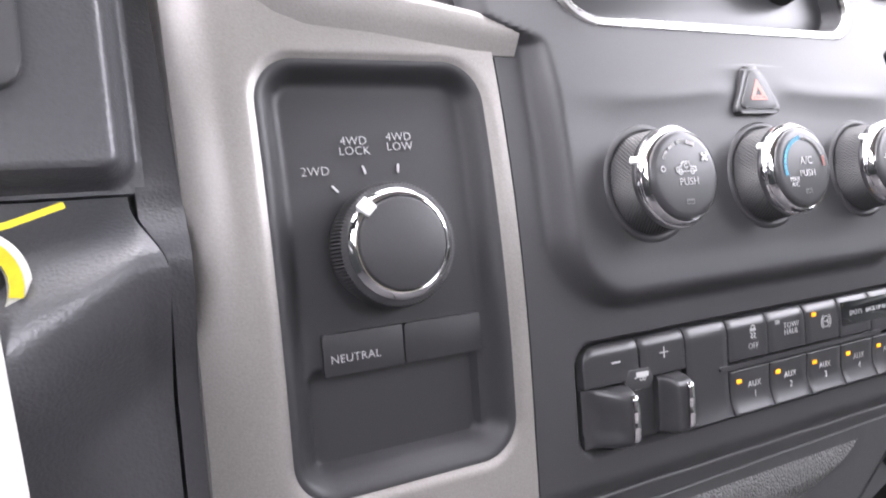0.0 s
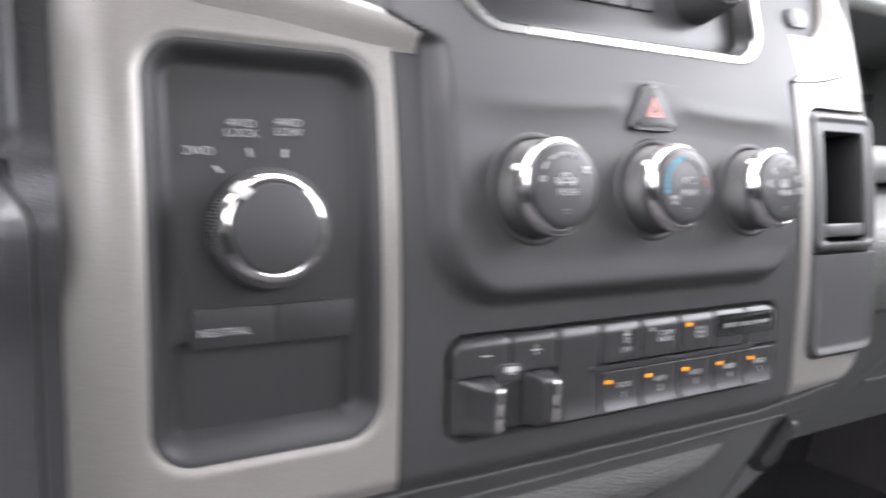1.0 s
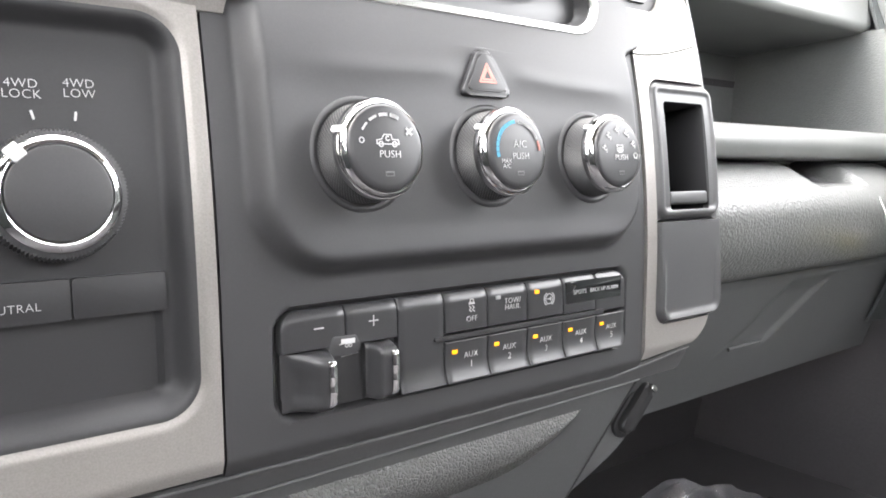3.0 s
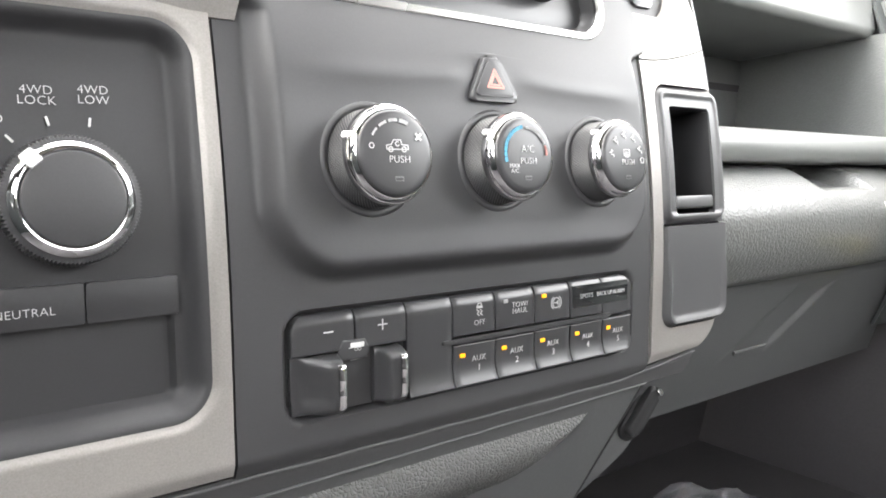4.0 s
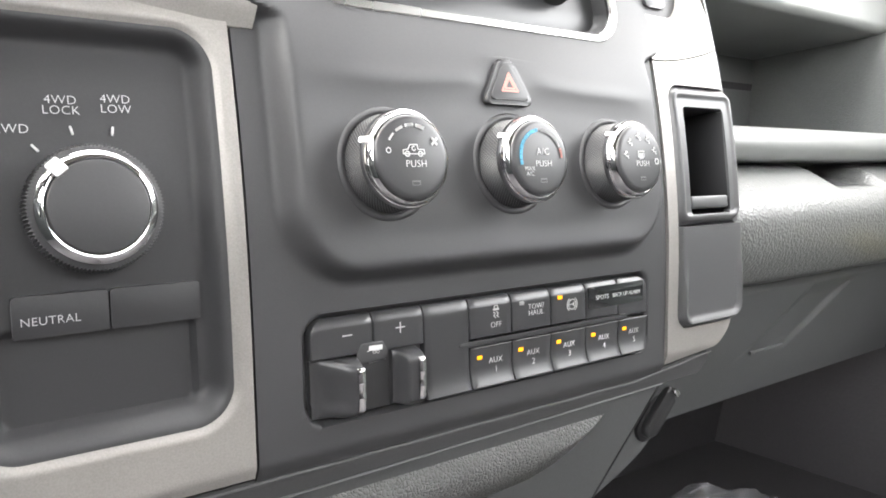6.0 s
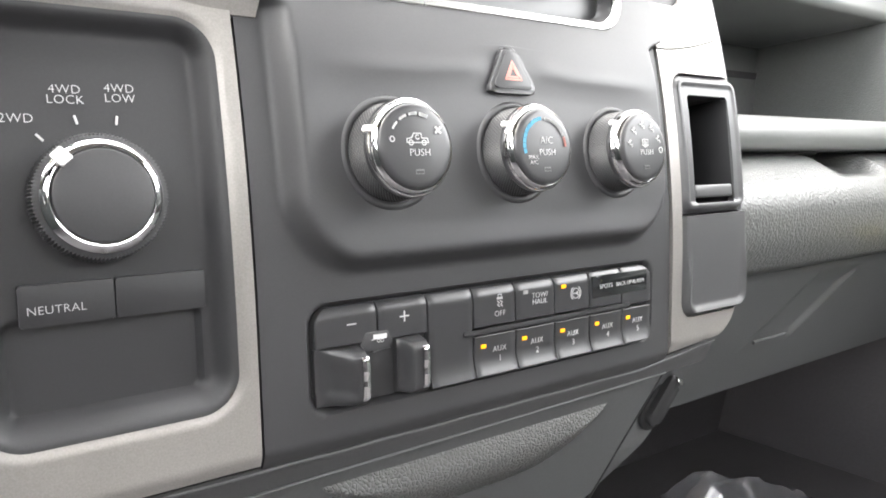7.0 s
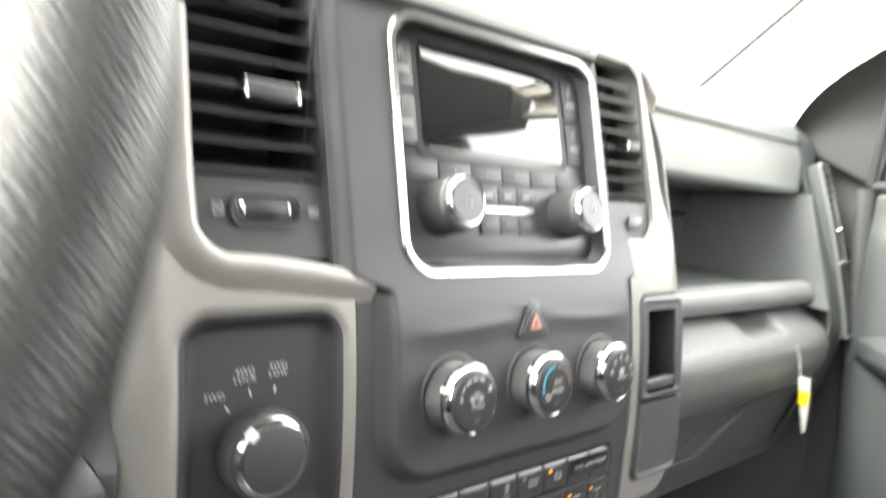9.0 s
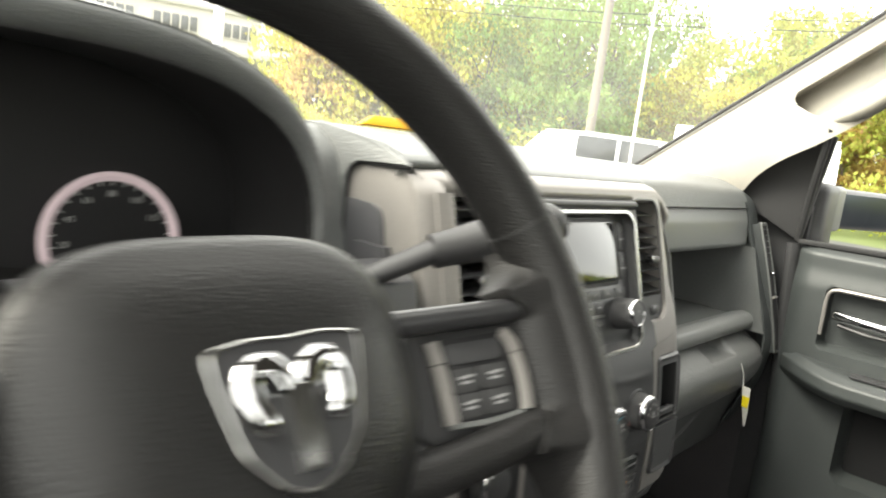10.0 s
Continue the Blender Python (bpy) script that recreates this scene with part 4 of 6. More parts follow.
def sweep_x(profile, x0, x1, n, off, bend=None):
    """A panel: a side profile of (y, z) points carried across from x0 to x1."""
    k = len(profile) - 1

    def at(u, v):
        f = v * k
        i = min(int(f), k - 1)
        (ya, za), (yb, zb) = profile[i], profile[i + 1]
        x, y, z = x0 + (x1 - x0) * u, ya + (yb - ya) * (f - i), za + (zb - za) * (f - i)
        return bend(x, y, z) if bend else (x, y, z)

    return sheet(at, n, k, off)


def fillet(points, r=0.01, n=4):
    """Rounds the corners of a side profile."""
    out = [points[0]]
    for a, b, c in zip(points, points[1:], points[2:]):
        a, b, c = Vector(a), Vector(b), Vector(c)
        q = min(r, (a - b).length * 0.45, (c - b).length * 0.45)
        p0, p1 = b + (a - b).normalized() * q, b + (c - b).normalized() * q
        for i in range(n + 1):
            t = i / n
            v = p0.lerp(b, t).lerp(b.lerp(p1, t), t)
            out.append((v.x, v.y))
    return out + [points[-1]]


def crown(x, y, z):
    """The dash top falls towards the passenger's end."""
    return x, y - 0.10 * max((x - 0.55) / 0.38, 0) ** 2 * smooth((y - 0.2) / 0.3), z - 0.010 * max((x - 0.45) / 0.4, 0) ** 2


part("top_pad", sweep_x(fillet([(0.60, 1.585), (0.40, 1.600), (0.235, 1.598), (0.180, 1.578), (0.168, 1.556), (0.163, 1.540)], 0.018), 0.235, 0.745, 24, (0, 0.004, -0.006), crown), DASHTOP, DASH, "dark vinyl dash pad")


def centre_bend(x, y, z):
    """The centre pad rises towards the driver and rolls down round the passenger-side vent."""
    r, d = 0.050, min(max(x - 0.1825, 0), 0.0495)
    drop = r - math.sqrt(r * r - d * d)
    rise = 0.005 * smooth((-0.12 - x) / 0.12)
    return x, y, z + rise * smooth((0.24 - y) / 0.10) - drop * smooth((0.30 - y) / 0.14)


part("centre_pad", sweep_x(fillet([(0.62, 1.590), (0.40, 1.606), (0.26, 1.606), (0.160, 1.592), (0.130, 1.5825), (0.122, 1.5755), (0.130, 1.568)], 0.008), -0.2820, 0.2320, 110, (0, 0.004, -0.006), centre_bend), DASHTOP, DASH, "dark vinyl dash pad")
part("flank_cover", prism(fillet([(0.205, 1.28), (0.140, 1.28), (0.138, 1.49), (0.146, 1.536), (0.205, 1.539), (0.205, 1.28)], 0.016, 5), 0, 0.004, 0.001), GRAINED, DASH, "grained dark side cover", Matrix(((0, 0, -1, -0.2790), (1, 0, 0, 0), (0, 1, 0, 0), (0, 0, 0, 1))))
SKIRT = Matrix(((0, 0, -1, -0.2820), (1, 0, 0, 0), (0, 1, 0, 0), (0, 0, 0, 1)))
skirt_line = fillet([(0.199, 1.500), (0.200, 1.566), (0.184, 1.5755), (0.112, 1.5775)], 0.014, 5)
part("pad_skirt", prism(skirt_line + [(0.126, 1.5850), (0.165, 1.5965), (0.250, 1.6085), (0.250, 1.500)], 0, 0.0045, 0.0015), DASHTOP, DASH, "dark vinyl pad edge", SKIRT)
part("skirt_gap", sweep([Vector((p[0], p[1], 0.0008)) for p in skirt_line], oval(0.0034, 0.0018, 6)), SHADE, DASH, "dark gap", SKIRT)
part("stack_brow", sweep_x(fillet([(0.110, 1.556), (0.089, 1.5545), (0.087, 1.549), (0.092, 1.544)], 0.003, 3), -0.146, 0.112, 12, (0, 0.004, 0)), BLACK, DASH)
ARCH = [(-0.268 + 0.0448 * i, 1.566, 0.0, 1.0) for i in range(11)] + [(0.180 + 0.048 * math.sin(radians(a)), 1.518 + 0.048 * math.cos(radians(a)), math.sin(radians(a)), math.cos(radians(a))) for a in range(6, 91, 6)]
BAND = [(-0.012, 0.008), (-0.0118, 0.001), (-0.0095, -0.0028), (-0.004, -0.0034), (0.002, -0.0005), (0.0075, 0.007), (0.0105, 0.017), (0.0115, 0.030), (0.0115, 0.044)]


def arch_band(u, v):
    """The silver band that runs over the stack and turns down round the passenger-side vent."""
    i, k = round(u * (len(ARCH) - 1)), round(v * (len(BAND) - 1))
    x, z, nx, nz = ARCH[i]
    out, y = BAND[k]
    sink = 0.010 * smooth((u - 0.80) / 0.20) + 0.012 * smooth((0.06 - u) / 0.06)
    return x + nx * out, face_y(z) + y + sink, z + nz * out


part("silver_band", sheet(arch_band, len(ARCH) - 1, len(BAND) - 1, (0, 0.002, -0.002)), SILVER, TRIM, "warm silver band over the stack", Matrix(), 60)
part("brow_panel", sweep_x(fillet([(0.164, 1.539), (0.156, 1.515), (0.152, 1.470), (0.158, 1.463), (0.330, 1.455)], 0.006), 0.235, 0.738, 16, (0, 0.004, 0.003)), SMOOTH_GREY, DASH, "smooth grey panel")
part("pad_gap", sweep([Vector((0.237 + 0.498 * i / 10, 0.1625, 1.5395)) for i in range(11)], oval(0.0016, 0.0016, 6), False, Vector((0, -1, 0))), SHADE, DASH, "dark joint")
part("shelf_back", sweep_x([(0.330, 1.458), (0.335, 1.330)], 0.235, 0.738, 4, (0, 0.004, 0)), SLATE, DASH)
part("shelf_floor", sweep_x([(0.335, 1.328), (0.115, 1.325)], 0.235, 0.738, 4, (0, 0, -0.004)), SLATE, DASH)
part("shelf_end", sheet(lambda u, v: (0.728 + 0.003 * v, 0.0845 + 0.0490 * v + (0.2500 - 0.0490 * v) * u, 1.300 + 0.165 * v), 6, 6, (0.004, 0, 0)), SLATE, DASH)
part("shelf_lip", sweep_x(fillet([(0.150, 1.330), (0.128, 1.338), (0.112, 1.333), (0.106, 1.318), (0.112, 1.304), (0.150, 1.302)], 0.006), 0.236, 0.738, 16, (0, 0.003, 0)), SMOOTH_GREY, DASH, "smooth grey shelf lip")


def pad_bend(x, y, z):
    notch = smooth((0.060 - abs(x - 0.548)) / 0.016) * smooth((z - 1.274) / 0.016)
    return x, y + 0.012 * max((x - 0.62) / 0.15, 0) ** 2 + 0.012 * notch, z - 0.015 * notch


part("knee_pad", sweep_x(fillet([(0.170, 1.302), (0.128, 1.300), (0.082, 1.272), (0.072, 1.255), (0.074, 1.225), (0.092, 1.190), (0.112, 1.186)], 0.014), 0.232, 0.745, 90, (0, 0.004, 0), pad_bend), KNEEPAD, DASH, "charcoal vinyl knee pad")
part("end_cap", sweep_x(fillet([(0.40, 1.585), (0.200, 1.580), (0.166, 1.556), (0.150, 1.50), (0.122, 1.42), (0.092, 1.34), (0.078, 1.28), (0.090, 1.20), (0.130, 1.10)], 0.02), 0.732, 0.822, 14, (0, 0.004, 0), lambda x, y, z: (x, y + 0.03 * max((x - 0.785) / 0.037, 0) ** 2, z - 0.006 * max((x - 0.70) / 0.1, 0))), DOORGREY, DASH, "dark end panel")
GLOVE = thing("glove_box", AT((0.45, 0.13, 1.07)), "dark grey closed glove box lid with a moulded latch recess", "glove box")


def glove_y(x, z):
    h = 0.110 + 0.40 * max(1.178 - z, 0) * 0.8
    d = max(abs(x - (0.487 + 1.5 * (z - 1.139))) - 0.040, abs(z - 1.139) - 0.030)
    return h + 0.004 * smooth(0.5 - d / 0.020) * (0.45 + 0.55 * smooth((x - 0.42) / 0.08))


mesh_part("lid", relief(0.232, 0.760, 1.060, 1.1855, 0.002, glove_y, None, 0.02), GLOVEGREY, GLOVE)
part("latch", sweep([Vector((0.412 + 0.060 * i / 6, glove_y(0.44, 1.112) - 0.0015, 1.1095)) for i in range(7)], oval(0.0022, 0.0016, 8), False, Vector((0, -1, 0))), GLOVEGREY, GLOVE, "moulded latch lip")
VE = thing("air_vent", AT((0.77, 0.11, 1.26)), "tall narrow air vent with a pale frame at the dashboard's end", "air vent", "dashboard vents")
ve_path = [Vector((0.770 + 0.026 * u - 0.004 * math.sin(math.pi * u), 0.142 - 0.066 * u - 0.006 * math.sin(math.pi * u), 1.512 - 0.254 * u)) for u in [i / 16 for i in range(17)]]
part("bezel", sweep([p + Vector((0, 0.004, 0)) for p in ve_path], [(-0.019, -0.024), (-0.019, 0.003), (-0.015, 0.008), (0.015, 0.008), (0.019, 0.003), (0.019, -0.024)], False, Vector((0, -1, 0.2))), DOORGREY, VE)
for s in (-0.0150, 0.0155):
    part("frame_bar", sweep([p + Vector((s, -0.0045, 0)) for p in ve_path], oval(0.0026, 0.0022, 8), False, Vector((0, -1, 0.2))), SMOOTH_GREY, VE)
for p in (ve_path[0], ve_path[-1]):
    part("frame_bar", block(0.030, 0.008, 0.006, 0.002, p + Vector((0, -0.003, 0))), SMOOTH_GREY, VE)
part("duct", sweep([p + Vector((0, -0.0025, 0)) for p in ve_path], [(-0.013, -0.002), (-0.013, 0.002), (0.013, 0.002), (0.013, -0.002)], False, Vector((0, -1, 0.2))), DEEP, VE)
for i in range(12):
    u = 0.04 + 0.50 * i / 11
    p = ve_path[0].lerp(ve_path[-1], u)
    part("slat", block(0.026, 0.006, 0.0016, 0.0004, p + Vector((0, -0.006, 0))), BLACK_GLOSS, VE)
part("vane_tab", block(0.010, 0.010, 0.007, 0.002, ve_path[6] + Vector((0, -0.008, 0))), CHROME, VE, "bright tab")
part("lower_grille", sweep([ve_path[9] + Vector((0, -0.005, 0)), ve_path[15] + Vector((0, -0.005, 0))], [(-0.011, -0.002), (-0.011, 0.002), (0.011, 0.002), (0.011, -0.002)], False, Vector((0, -1, 0.2))), BLACK, VE)
part("divider", block(0.026, 0.009, 0.004, 0.001, ve_path[9] + Vector((0, -0.006, 0))), SILVER, VE)

TAG = thing("hang_tag", AT((0.604, 0.066, 1.149)), "white paper tag with a yellow band hanging below the shelf", "tag")
part("paper", sheet(lambda u, v: (0.600 + 0.004 * u + 0.003 * v, 0.058 + 0.016 * (u - 0.5) * (1 - 0.75 * v * v) - 0.008 * v, 1.222 - 0.074 * v), 2, 10, (0.0006, 0, 0)), WHITE_TAG, TAG)
part("band", sheet(lambda u, v: (0.5990 + 0.004 * u + 0.001, 0.0558 + 0.0150 * (u - 0.5) * (1 - 0.2 * v) - 0.001 * v, 1.204 - 0.020 * v), 2, 4, (0.0004, 0, 0)), YELLOW, TAG)
part("string", sweep([Vector((0.605, 0.064, 1.219)), Vector((0.604, 0.068, 1.245)), Vector((0.603, 0.075, 1.262))], oval(0.0006, 0.0006, 5)), WHITE_TAG, TAG)

# ---- lower console ----
CON = thing("lower_console", AT((0.0, 0.09, 1.02)), "dark console below the switches with a pebbled vinyl pad", "console")


def con_edge(z):
    """The console's far edge runs inwards towards the bottom."""
    return 0.1835 - 11.7 * max(1.135 - z, 0) ** 1.87


def con_y(x, z):
    return 0.036 + 0.30 * (1.158 - z) + 0.02 * max(x - 0.10, 0)


def strip_top(x):
    """Lower edge of the panels above, which climbs towards the passenger."""
    return 1.1572 + 0.095 * max(x - 0.118, 0)


def strip_foot(x):
    return 1.1456 + 0.0035 * (x + 0.144) / 0.29


def bay(x, z):
    """The sunk bay that holds the power outlet, bounded by a slanting joint."""
    return smooth((x - 0.148 + 0.523 * (1.148 - z)) / 0.003) * smooth((1.1500 - z) / 0.004)


mesh_part("shell", relief(-0.34, 0.1860, 1.020, 1.1480, 0.0018, lambda x, z: con_y(x, z) + bay(x, z) * (0.0015 + 0.0085 * smooth((z - 1.088) / 0.035)), lambda x, z: min(con_edge(z) - x, strip_foot(x) - 0.0008 - z), 0.08), GLOVEGREY, CON)
mesh_part("upper_strip", relief(-0.34, 0.2000, 1.142, 1.1660, 0.0016, lambda x, z: 0.0372 + 0.10 * (1.158 - z) + 0.002 * smooth((z - strip_top(x) + 0.003) / 0.003), lambda x, z: min(strip_top(x) - 0.0002 - z, z - strip_foot(x), 0.1990 - x - 0.9 * max(1.160 - z, 0)), 0.06), DEEP, CON, "dark strip")
part("strip_bead", sweep([Vector((-0.30 + 0.498 * i / 60, 0.0342 + 0.0004 * math.sin(i), strip_top(-0.30 + 0.498 * i / 60) - 0.0002)) for i in range(61)], oval(0.0006, 0.0006, 8), False, Vector((0, -1, 0))), GLOVEGREY, CON, "thin raised edge")
part("strip_bead", sweep([Vector((-0.30 + 0.447 * i / 60, 0.0374, strip_foot(-0.30 + 0.447 * i / 60) - 0.0004)) for i in range(61)], oval(0.0008, 0.0008, 8), False, Vector((0, -1, 0))), GLOVEGREY, CON, "thin raised edge")


def pad_in(x, z):
    """Inside the crescent-shaped pad: flat on top, bowed below."""
    u = min(abs(x + 0.0090) / 0.1085, 1.0)
    return min(1.1400 - z, (z - 1.1400 + 0.0405 * (1 - u ** 3.2)) * 0.8)


mesh_part("vinyl_pad", relief(-0.119, 0.101, 1.096, 1.1415, 0.0014, lambda x, z: con_y(x, z) + 0.002 - 0.0095 * smooth(pad_in(x, z) / 0.016) ** 0.6, pad_in, 0.01), LEATHER, CON, "pebbled charcoal vinyl pad")
part("seam", sweep([Vector((0.1465 - 0.523 * d, con_y(0.147 - 0.523 * d, 1.148 - d) - 0.0004, 1.1475 - d)) for d in [0.11 * i / 12 for i in range(13)]], oval(0.0008, 0.0006, 6), False, Vector((0, -1, 0.3))), SHADE, CON)
OQ = Matrix.Translation((0.1650, con_y(0.1650, 1.1210) + 0.0085, 1.1210)) @ Euler((radians(92), 0, 0)).to_matrix().to_4x4() @ Matrix.Rotation(radians(-43), 4, "Z")
OUT = thing("power_outlet", OQ, "covered power outlet in a slanted sunk bay", "power outlet")
part("surround", plate(0.0200, 0.0500, -0.004, 0.0016, 0.0095, 0.0010), SHADE, OUT, "", OQ)
part("socket_cover", plate(0.0135, 0.0420, 0.0, 0.0068, 0.0065, 0.0028, 0, 0, 3), SHADE, OUT, "black hinged cover", OQ)
part("cover_lip", plate(0.0085, 0.0034, 0.004, 0.0090, 0.0016, 0.0012, 0.001, 0.0190), SATIN, OUT, "", OQ)

# ---- driver's knee panel, column and key ----
KNEE = thing("knee_panel", AT((-0.4, 0.08, 1.0)), "charcoal grained knee panel with a bulge round the ignition lock", "dashboard panel")


def bulge(x, z):
    """The vinyl swells out to a ridge that falls away from the centre stack, and draws back below it."""
    zr = 1.285 + 0.71 * (min(max(x, -0.375), -0.294) + 0.294)
    s = 0.0
    for k in (-2, -1, 0, 1, 2):
        q = z + 0.0022 * k
        s += smooth((1.312 - q) / (1.312 - zr)) if q > zr else 1 - smooth((zr - q) / 0.055) * 0.9
    return s / 5


def seam_x(z):
    return -0.2860 - 0.0085 * smooth((z - 1.283) / 0.022)


mesh_part("panel", relief(-0.80, -0.2857, 0.98, 1.3080, 0.0020, lambda x, z: 0.054 - 0.030 * bulge(x, z) * smooth((x + 0.43) / 0.06), lambda x, z: seam_x(z) - x, 0.03), GRAINED, KNEE)
mesh_part("edge_strip", relief(-0.2948, -0.2765, 0.98, 1.5000, 0.0014, lambda x, z: 0.051 + 0.42 * max(z - 1.31, 0) - 0.013 * bulge(-0.294, z) * smooth((1.33 - z) / 0.02), lambda x, z: min(x - seam_x(min(z, 1.3)) - 0.0014, -0.2767 - x), 0.04), GRAINED, KNEE)
LOW = thing("cluster_trim", AT((-0.45, 0.07, 1.31)), "grained charcoal trim panel below the instruments", "dashboard panel")


def cluster_trim_y(x, z):
    d = box_dist(x, z, -0.49, 1.400, 0.2000, 0.0900, 0.012)
    h = 0.016 * smooth(-d / 0.009)
    return face_y(z) + 0.012 - h


mesh_part("panel", relief(-0.60, -0.2885, 1.309, 1.4900, 0.0015, cluster_trim_y, None, 0.04), GRAINED, LOW)
part("cover_plate", plate(0.214, 0.116, 0, 0.003, 0.009, 0.001), BLACK, LOW, "smooth dark cover", on_face(-0.4285, 1.3980, 0.0050, 0.22))
KEY = thing("ignition_key", on_face(-0.3440, 1.2830, -0.006, 0.0), "ignition key with white paper tag and yellow strap", "key")
KM = on_face(-0.3440, 1.2830, -0.004, 0.0)
part("lock_ring", hoop([(0.0185, -0.006), (0.0190, 0.004), (0.0172, 0.0075), (0.0130, 0.0075), (0.0118, 0.003), (0.0118, -0.006)], 48), KEYWHITE, KEY, "milky white lock ring", KM)
part("lock_core", lathe([(0.0120, -0.004), (0.0120, 0.002), (0.0105, 0.0035), (0.001, 0.0035)], 40), BLACK_GLOSS, KEY, "", KM)
writing("START", 0.0036, PRINT, KEY, KM, 0.0040, 0.0055, 0.0037, turn=-50)
part("paper_tag", sheet(lambda u, v: (-0.368 + 0.0330 * u + 0.0055 * v, 0.0240 - 0.004 * math.sin(math.pi * u), 1.281 - 0.095 * v), 4, 12, (0, 0.0006, 0)), WHITE_TAG, KEY, "white paper tag")
part("strap", sweep([Vector((-0.3575, 0.020, 1.290)), Vector((-0.345, 0.018, 1.2975)), Vector((-0.329, 0.021, 1.3010)), Vector((-0.3140, 0.025, 1.3060))], [(-0.0010, -0.0003), (-0.0010, 0.0003), (0.0010, 0.0003), (0.0010, -0.0003)], False, Vector((0, -1, 0))), YELLOW, KEY, "yellow strap")
part("strap", sweep([KM @ Vector((0.0150 * math.cos(radians(a)), 0.0150 * math.sin(radians(a)), 0.0085)) for a in range(110, -30, -14)], [(-0.0020, -0.0003), (-0.0020, 0.0003), (0.0020, 0.0003), (0.0020, -0.0003)], False, Vector((0, -1, 0))), YELLOW, KEY, "yellow strap")

# ---- instrument hood ----
HOOD = thing("instrument_hood", AT((-0.55, 0.25, 1.45)), "dark grained instrument hood with a shadowed dial cluster", "dashboard")


def hood_at(a):
    """The hood's arch, seen from the driver: a flat-topped curve in x and z."""
    c, s = math.cos(a), math.sin(a)
    return -0.590 + 0.2775 * math.copysign(abs(c) ** 0.70, c), 1.475 + 0.192 * math.copysign(abs(s) ** 0.72, s)


def hood_outer(u, v):
    x, z = hood_at(radians(-8 + 180 * u))
    k = smooth(v * 3)
    cx, cz = -0.590, 1.475
    f = 1.0 + 0.085 * k
    return cx + (x - cx) * f, 0.195 + 0.28 * v - 0.015 * math.sin(radians(-8 + 180 * u)) * (1 - v) - 0.004 * (1 - k), cz + (z - cz) * f - 0.035 * v * v


part("arch", sheet(hood_outer, 48, 14, (0, 0.002, -0.003)), DASHTOP, HOOD, "dark vinyl arch")


def hood_inner(u, k, y):
    a = radians(-8 + 180 * u)
    x, z = hood_at(a)
    return -0.590 + (x + 0.590) * (1 - 0.035 * k), y, z - 0.025 * k * max(math.sin(a), 0) ** 0.7


part("front_rim", sheet(lambda u, v: hood_inner(u, smooth(v), 0.196 - 0.015 * math.sin(radians(-8 + 180 * u)) * (1 - v) - 0.012 * math.sin(math.pi * v) ** 0.7), 48, 10, (0, 0.004, 0)), DASHTOP, HOOD, "dark vinyl front rim")
part("inner_arch", sheet(lambda u, v: hood_inner(u, 1.0, 0.194 + 0.16 * v), 48, 6, (0, 0.0, 0.002)), SHADE, HOOD)
part("cluster_face", prism([hood_at(radians(-8 + 7.5 * i)) for i in range(26)], 0, 0.02), SHADE, HOOD, "", Matrix(((1, 0, 0, 0), (0, 0, 1, 0.335), (0, 1, 0, 0), (0, 0, 0, 1))))
DIALM = Matrix(((0.955, 0, 0, -0.4545), (0, 0.0955, -0.995, 0.322), (0, 0.950, 0.10, 1.4740), (0, 0, 0, 1)))
# The ring is given a faint glow so it stands out in the hood.
part("gauge_ring", hoop([(0.067, 0.0), (0.067, 0.005), (0.063, 0.006), (0.058, 0.003), (0.058, 0.0)], 64), glow("gauge_glow_ring", (0.62, 0.50, 0.54), 0.08), HOOD, "pale gauge ring with an added faint glow", DIALM)
part("gauge_face", lathe([(0.058, 0.0), (0.058, 0.0012), (0.002, 0.0012)], 48), SHADE, HOOD, "black gauge face", DIALM)
strokes([[(0.054 * math.cos(radians(a)), 0.054 * math.sin(radians(a))), (0.058 * math.cos(radians(a)), 0.058 * math.sin(radians(a)))] for a in range(-30, 211, 12)], 0.0012, PRINT, HOOD, DIALM, 0.0016, "tick_marks")
for k in range(9):
    a = radians(215 - 31 * k)
    writing(str(20 * k), 0.0088, PRINT, HOOD, DIALM, 0.0455 * math.cos(a), 0.0455 * math.sin(a), 0.002)
part("fascia_wing", sweep_x(fillet([(0.40, 1.606), (0.250, 1.604), (0.212, 1.580), (0.196, 1.50), (0.165, 1.40), (0.15, 1.30)], 0.02), -0.3200, -0.277, 6, (0, 0.01, -0.004)), DASHTOP, HOOD, "dark vinyl face")
part("left_pad", sweep_x(fillet([(0.62, 1.60), (0.50, 1.608), (0.40, 1.604)], 0.015), -0.95, -0.29, 10, (0, 0, -0.006)), DASHTOP, HOOD)

# ---- gear lever ----
LEVER = thing("gear_lever", AT((-0.38, 0.055, 1.49)), "column gear lever with a dark grey handle", "gear lever")
la, lb, lc = Vector((-0.385, 0.098, 1.470)), Vector((-0.298, 0.062, 1.511)), Vector((-0.196, 0.004, 1.545))
part("arm", sweep([la.lerp(lb, i / 8) for i in range(9)], lambda t: oval(0.0105 + 0.003 * t, 0.0075 + 0.003 * t, 14)), BLACK, LEVER)
part("handle", sweep([lb.lerp(lc, i / 14) for i in range(15)], lambda t: oval(*((0.0150 + 0.0055 * smooth(t * 1.6)) * (1 - 0.35 * max((t - 0.92) / 0.08, 0) ** 2),) * 2, 20)), BLACK, LEVER, "dark grey handle")
part("end_button", sweep([lb.lerp(lc, 0.80), lb.lerp(lc, 0.815)], oval(0.0212, 0.0212, 20)), DEEP, LEVER)

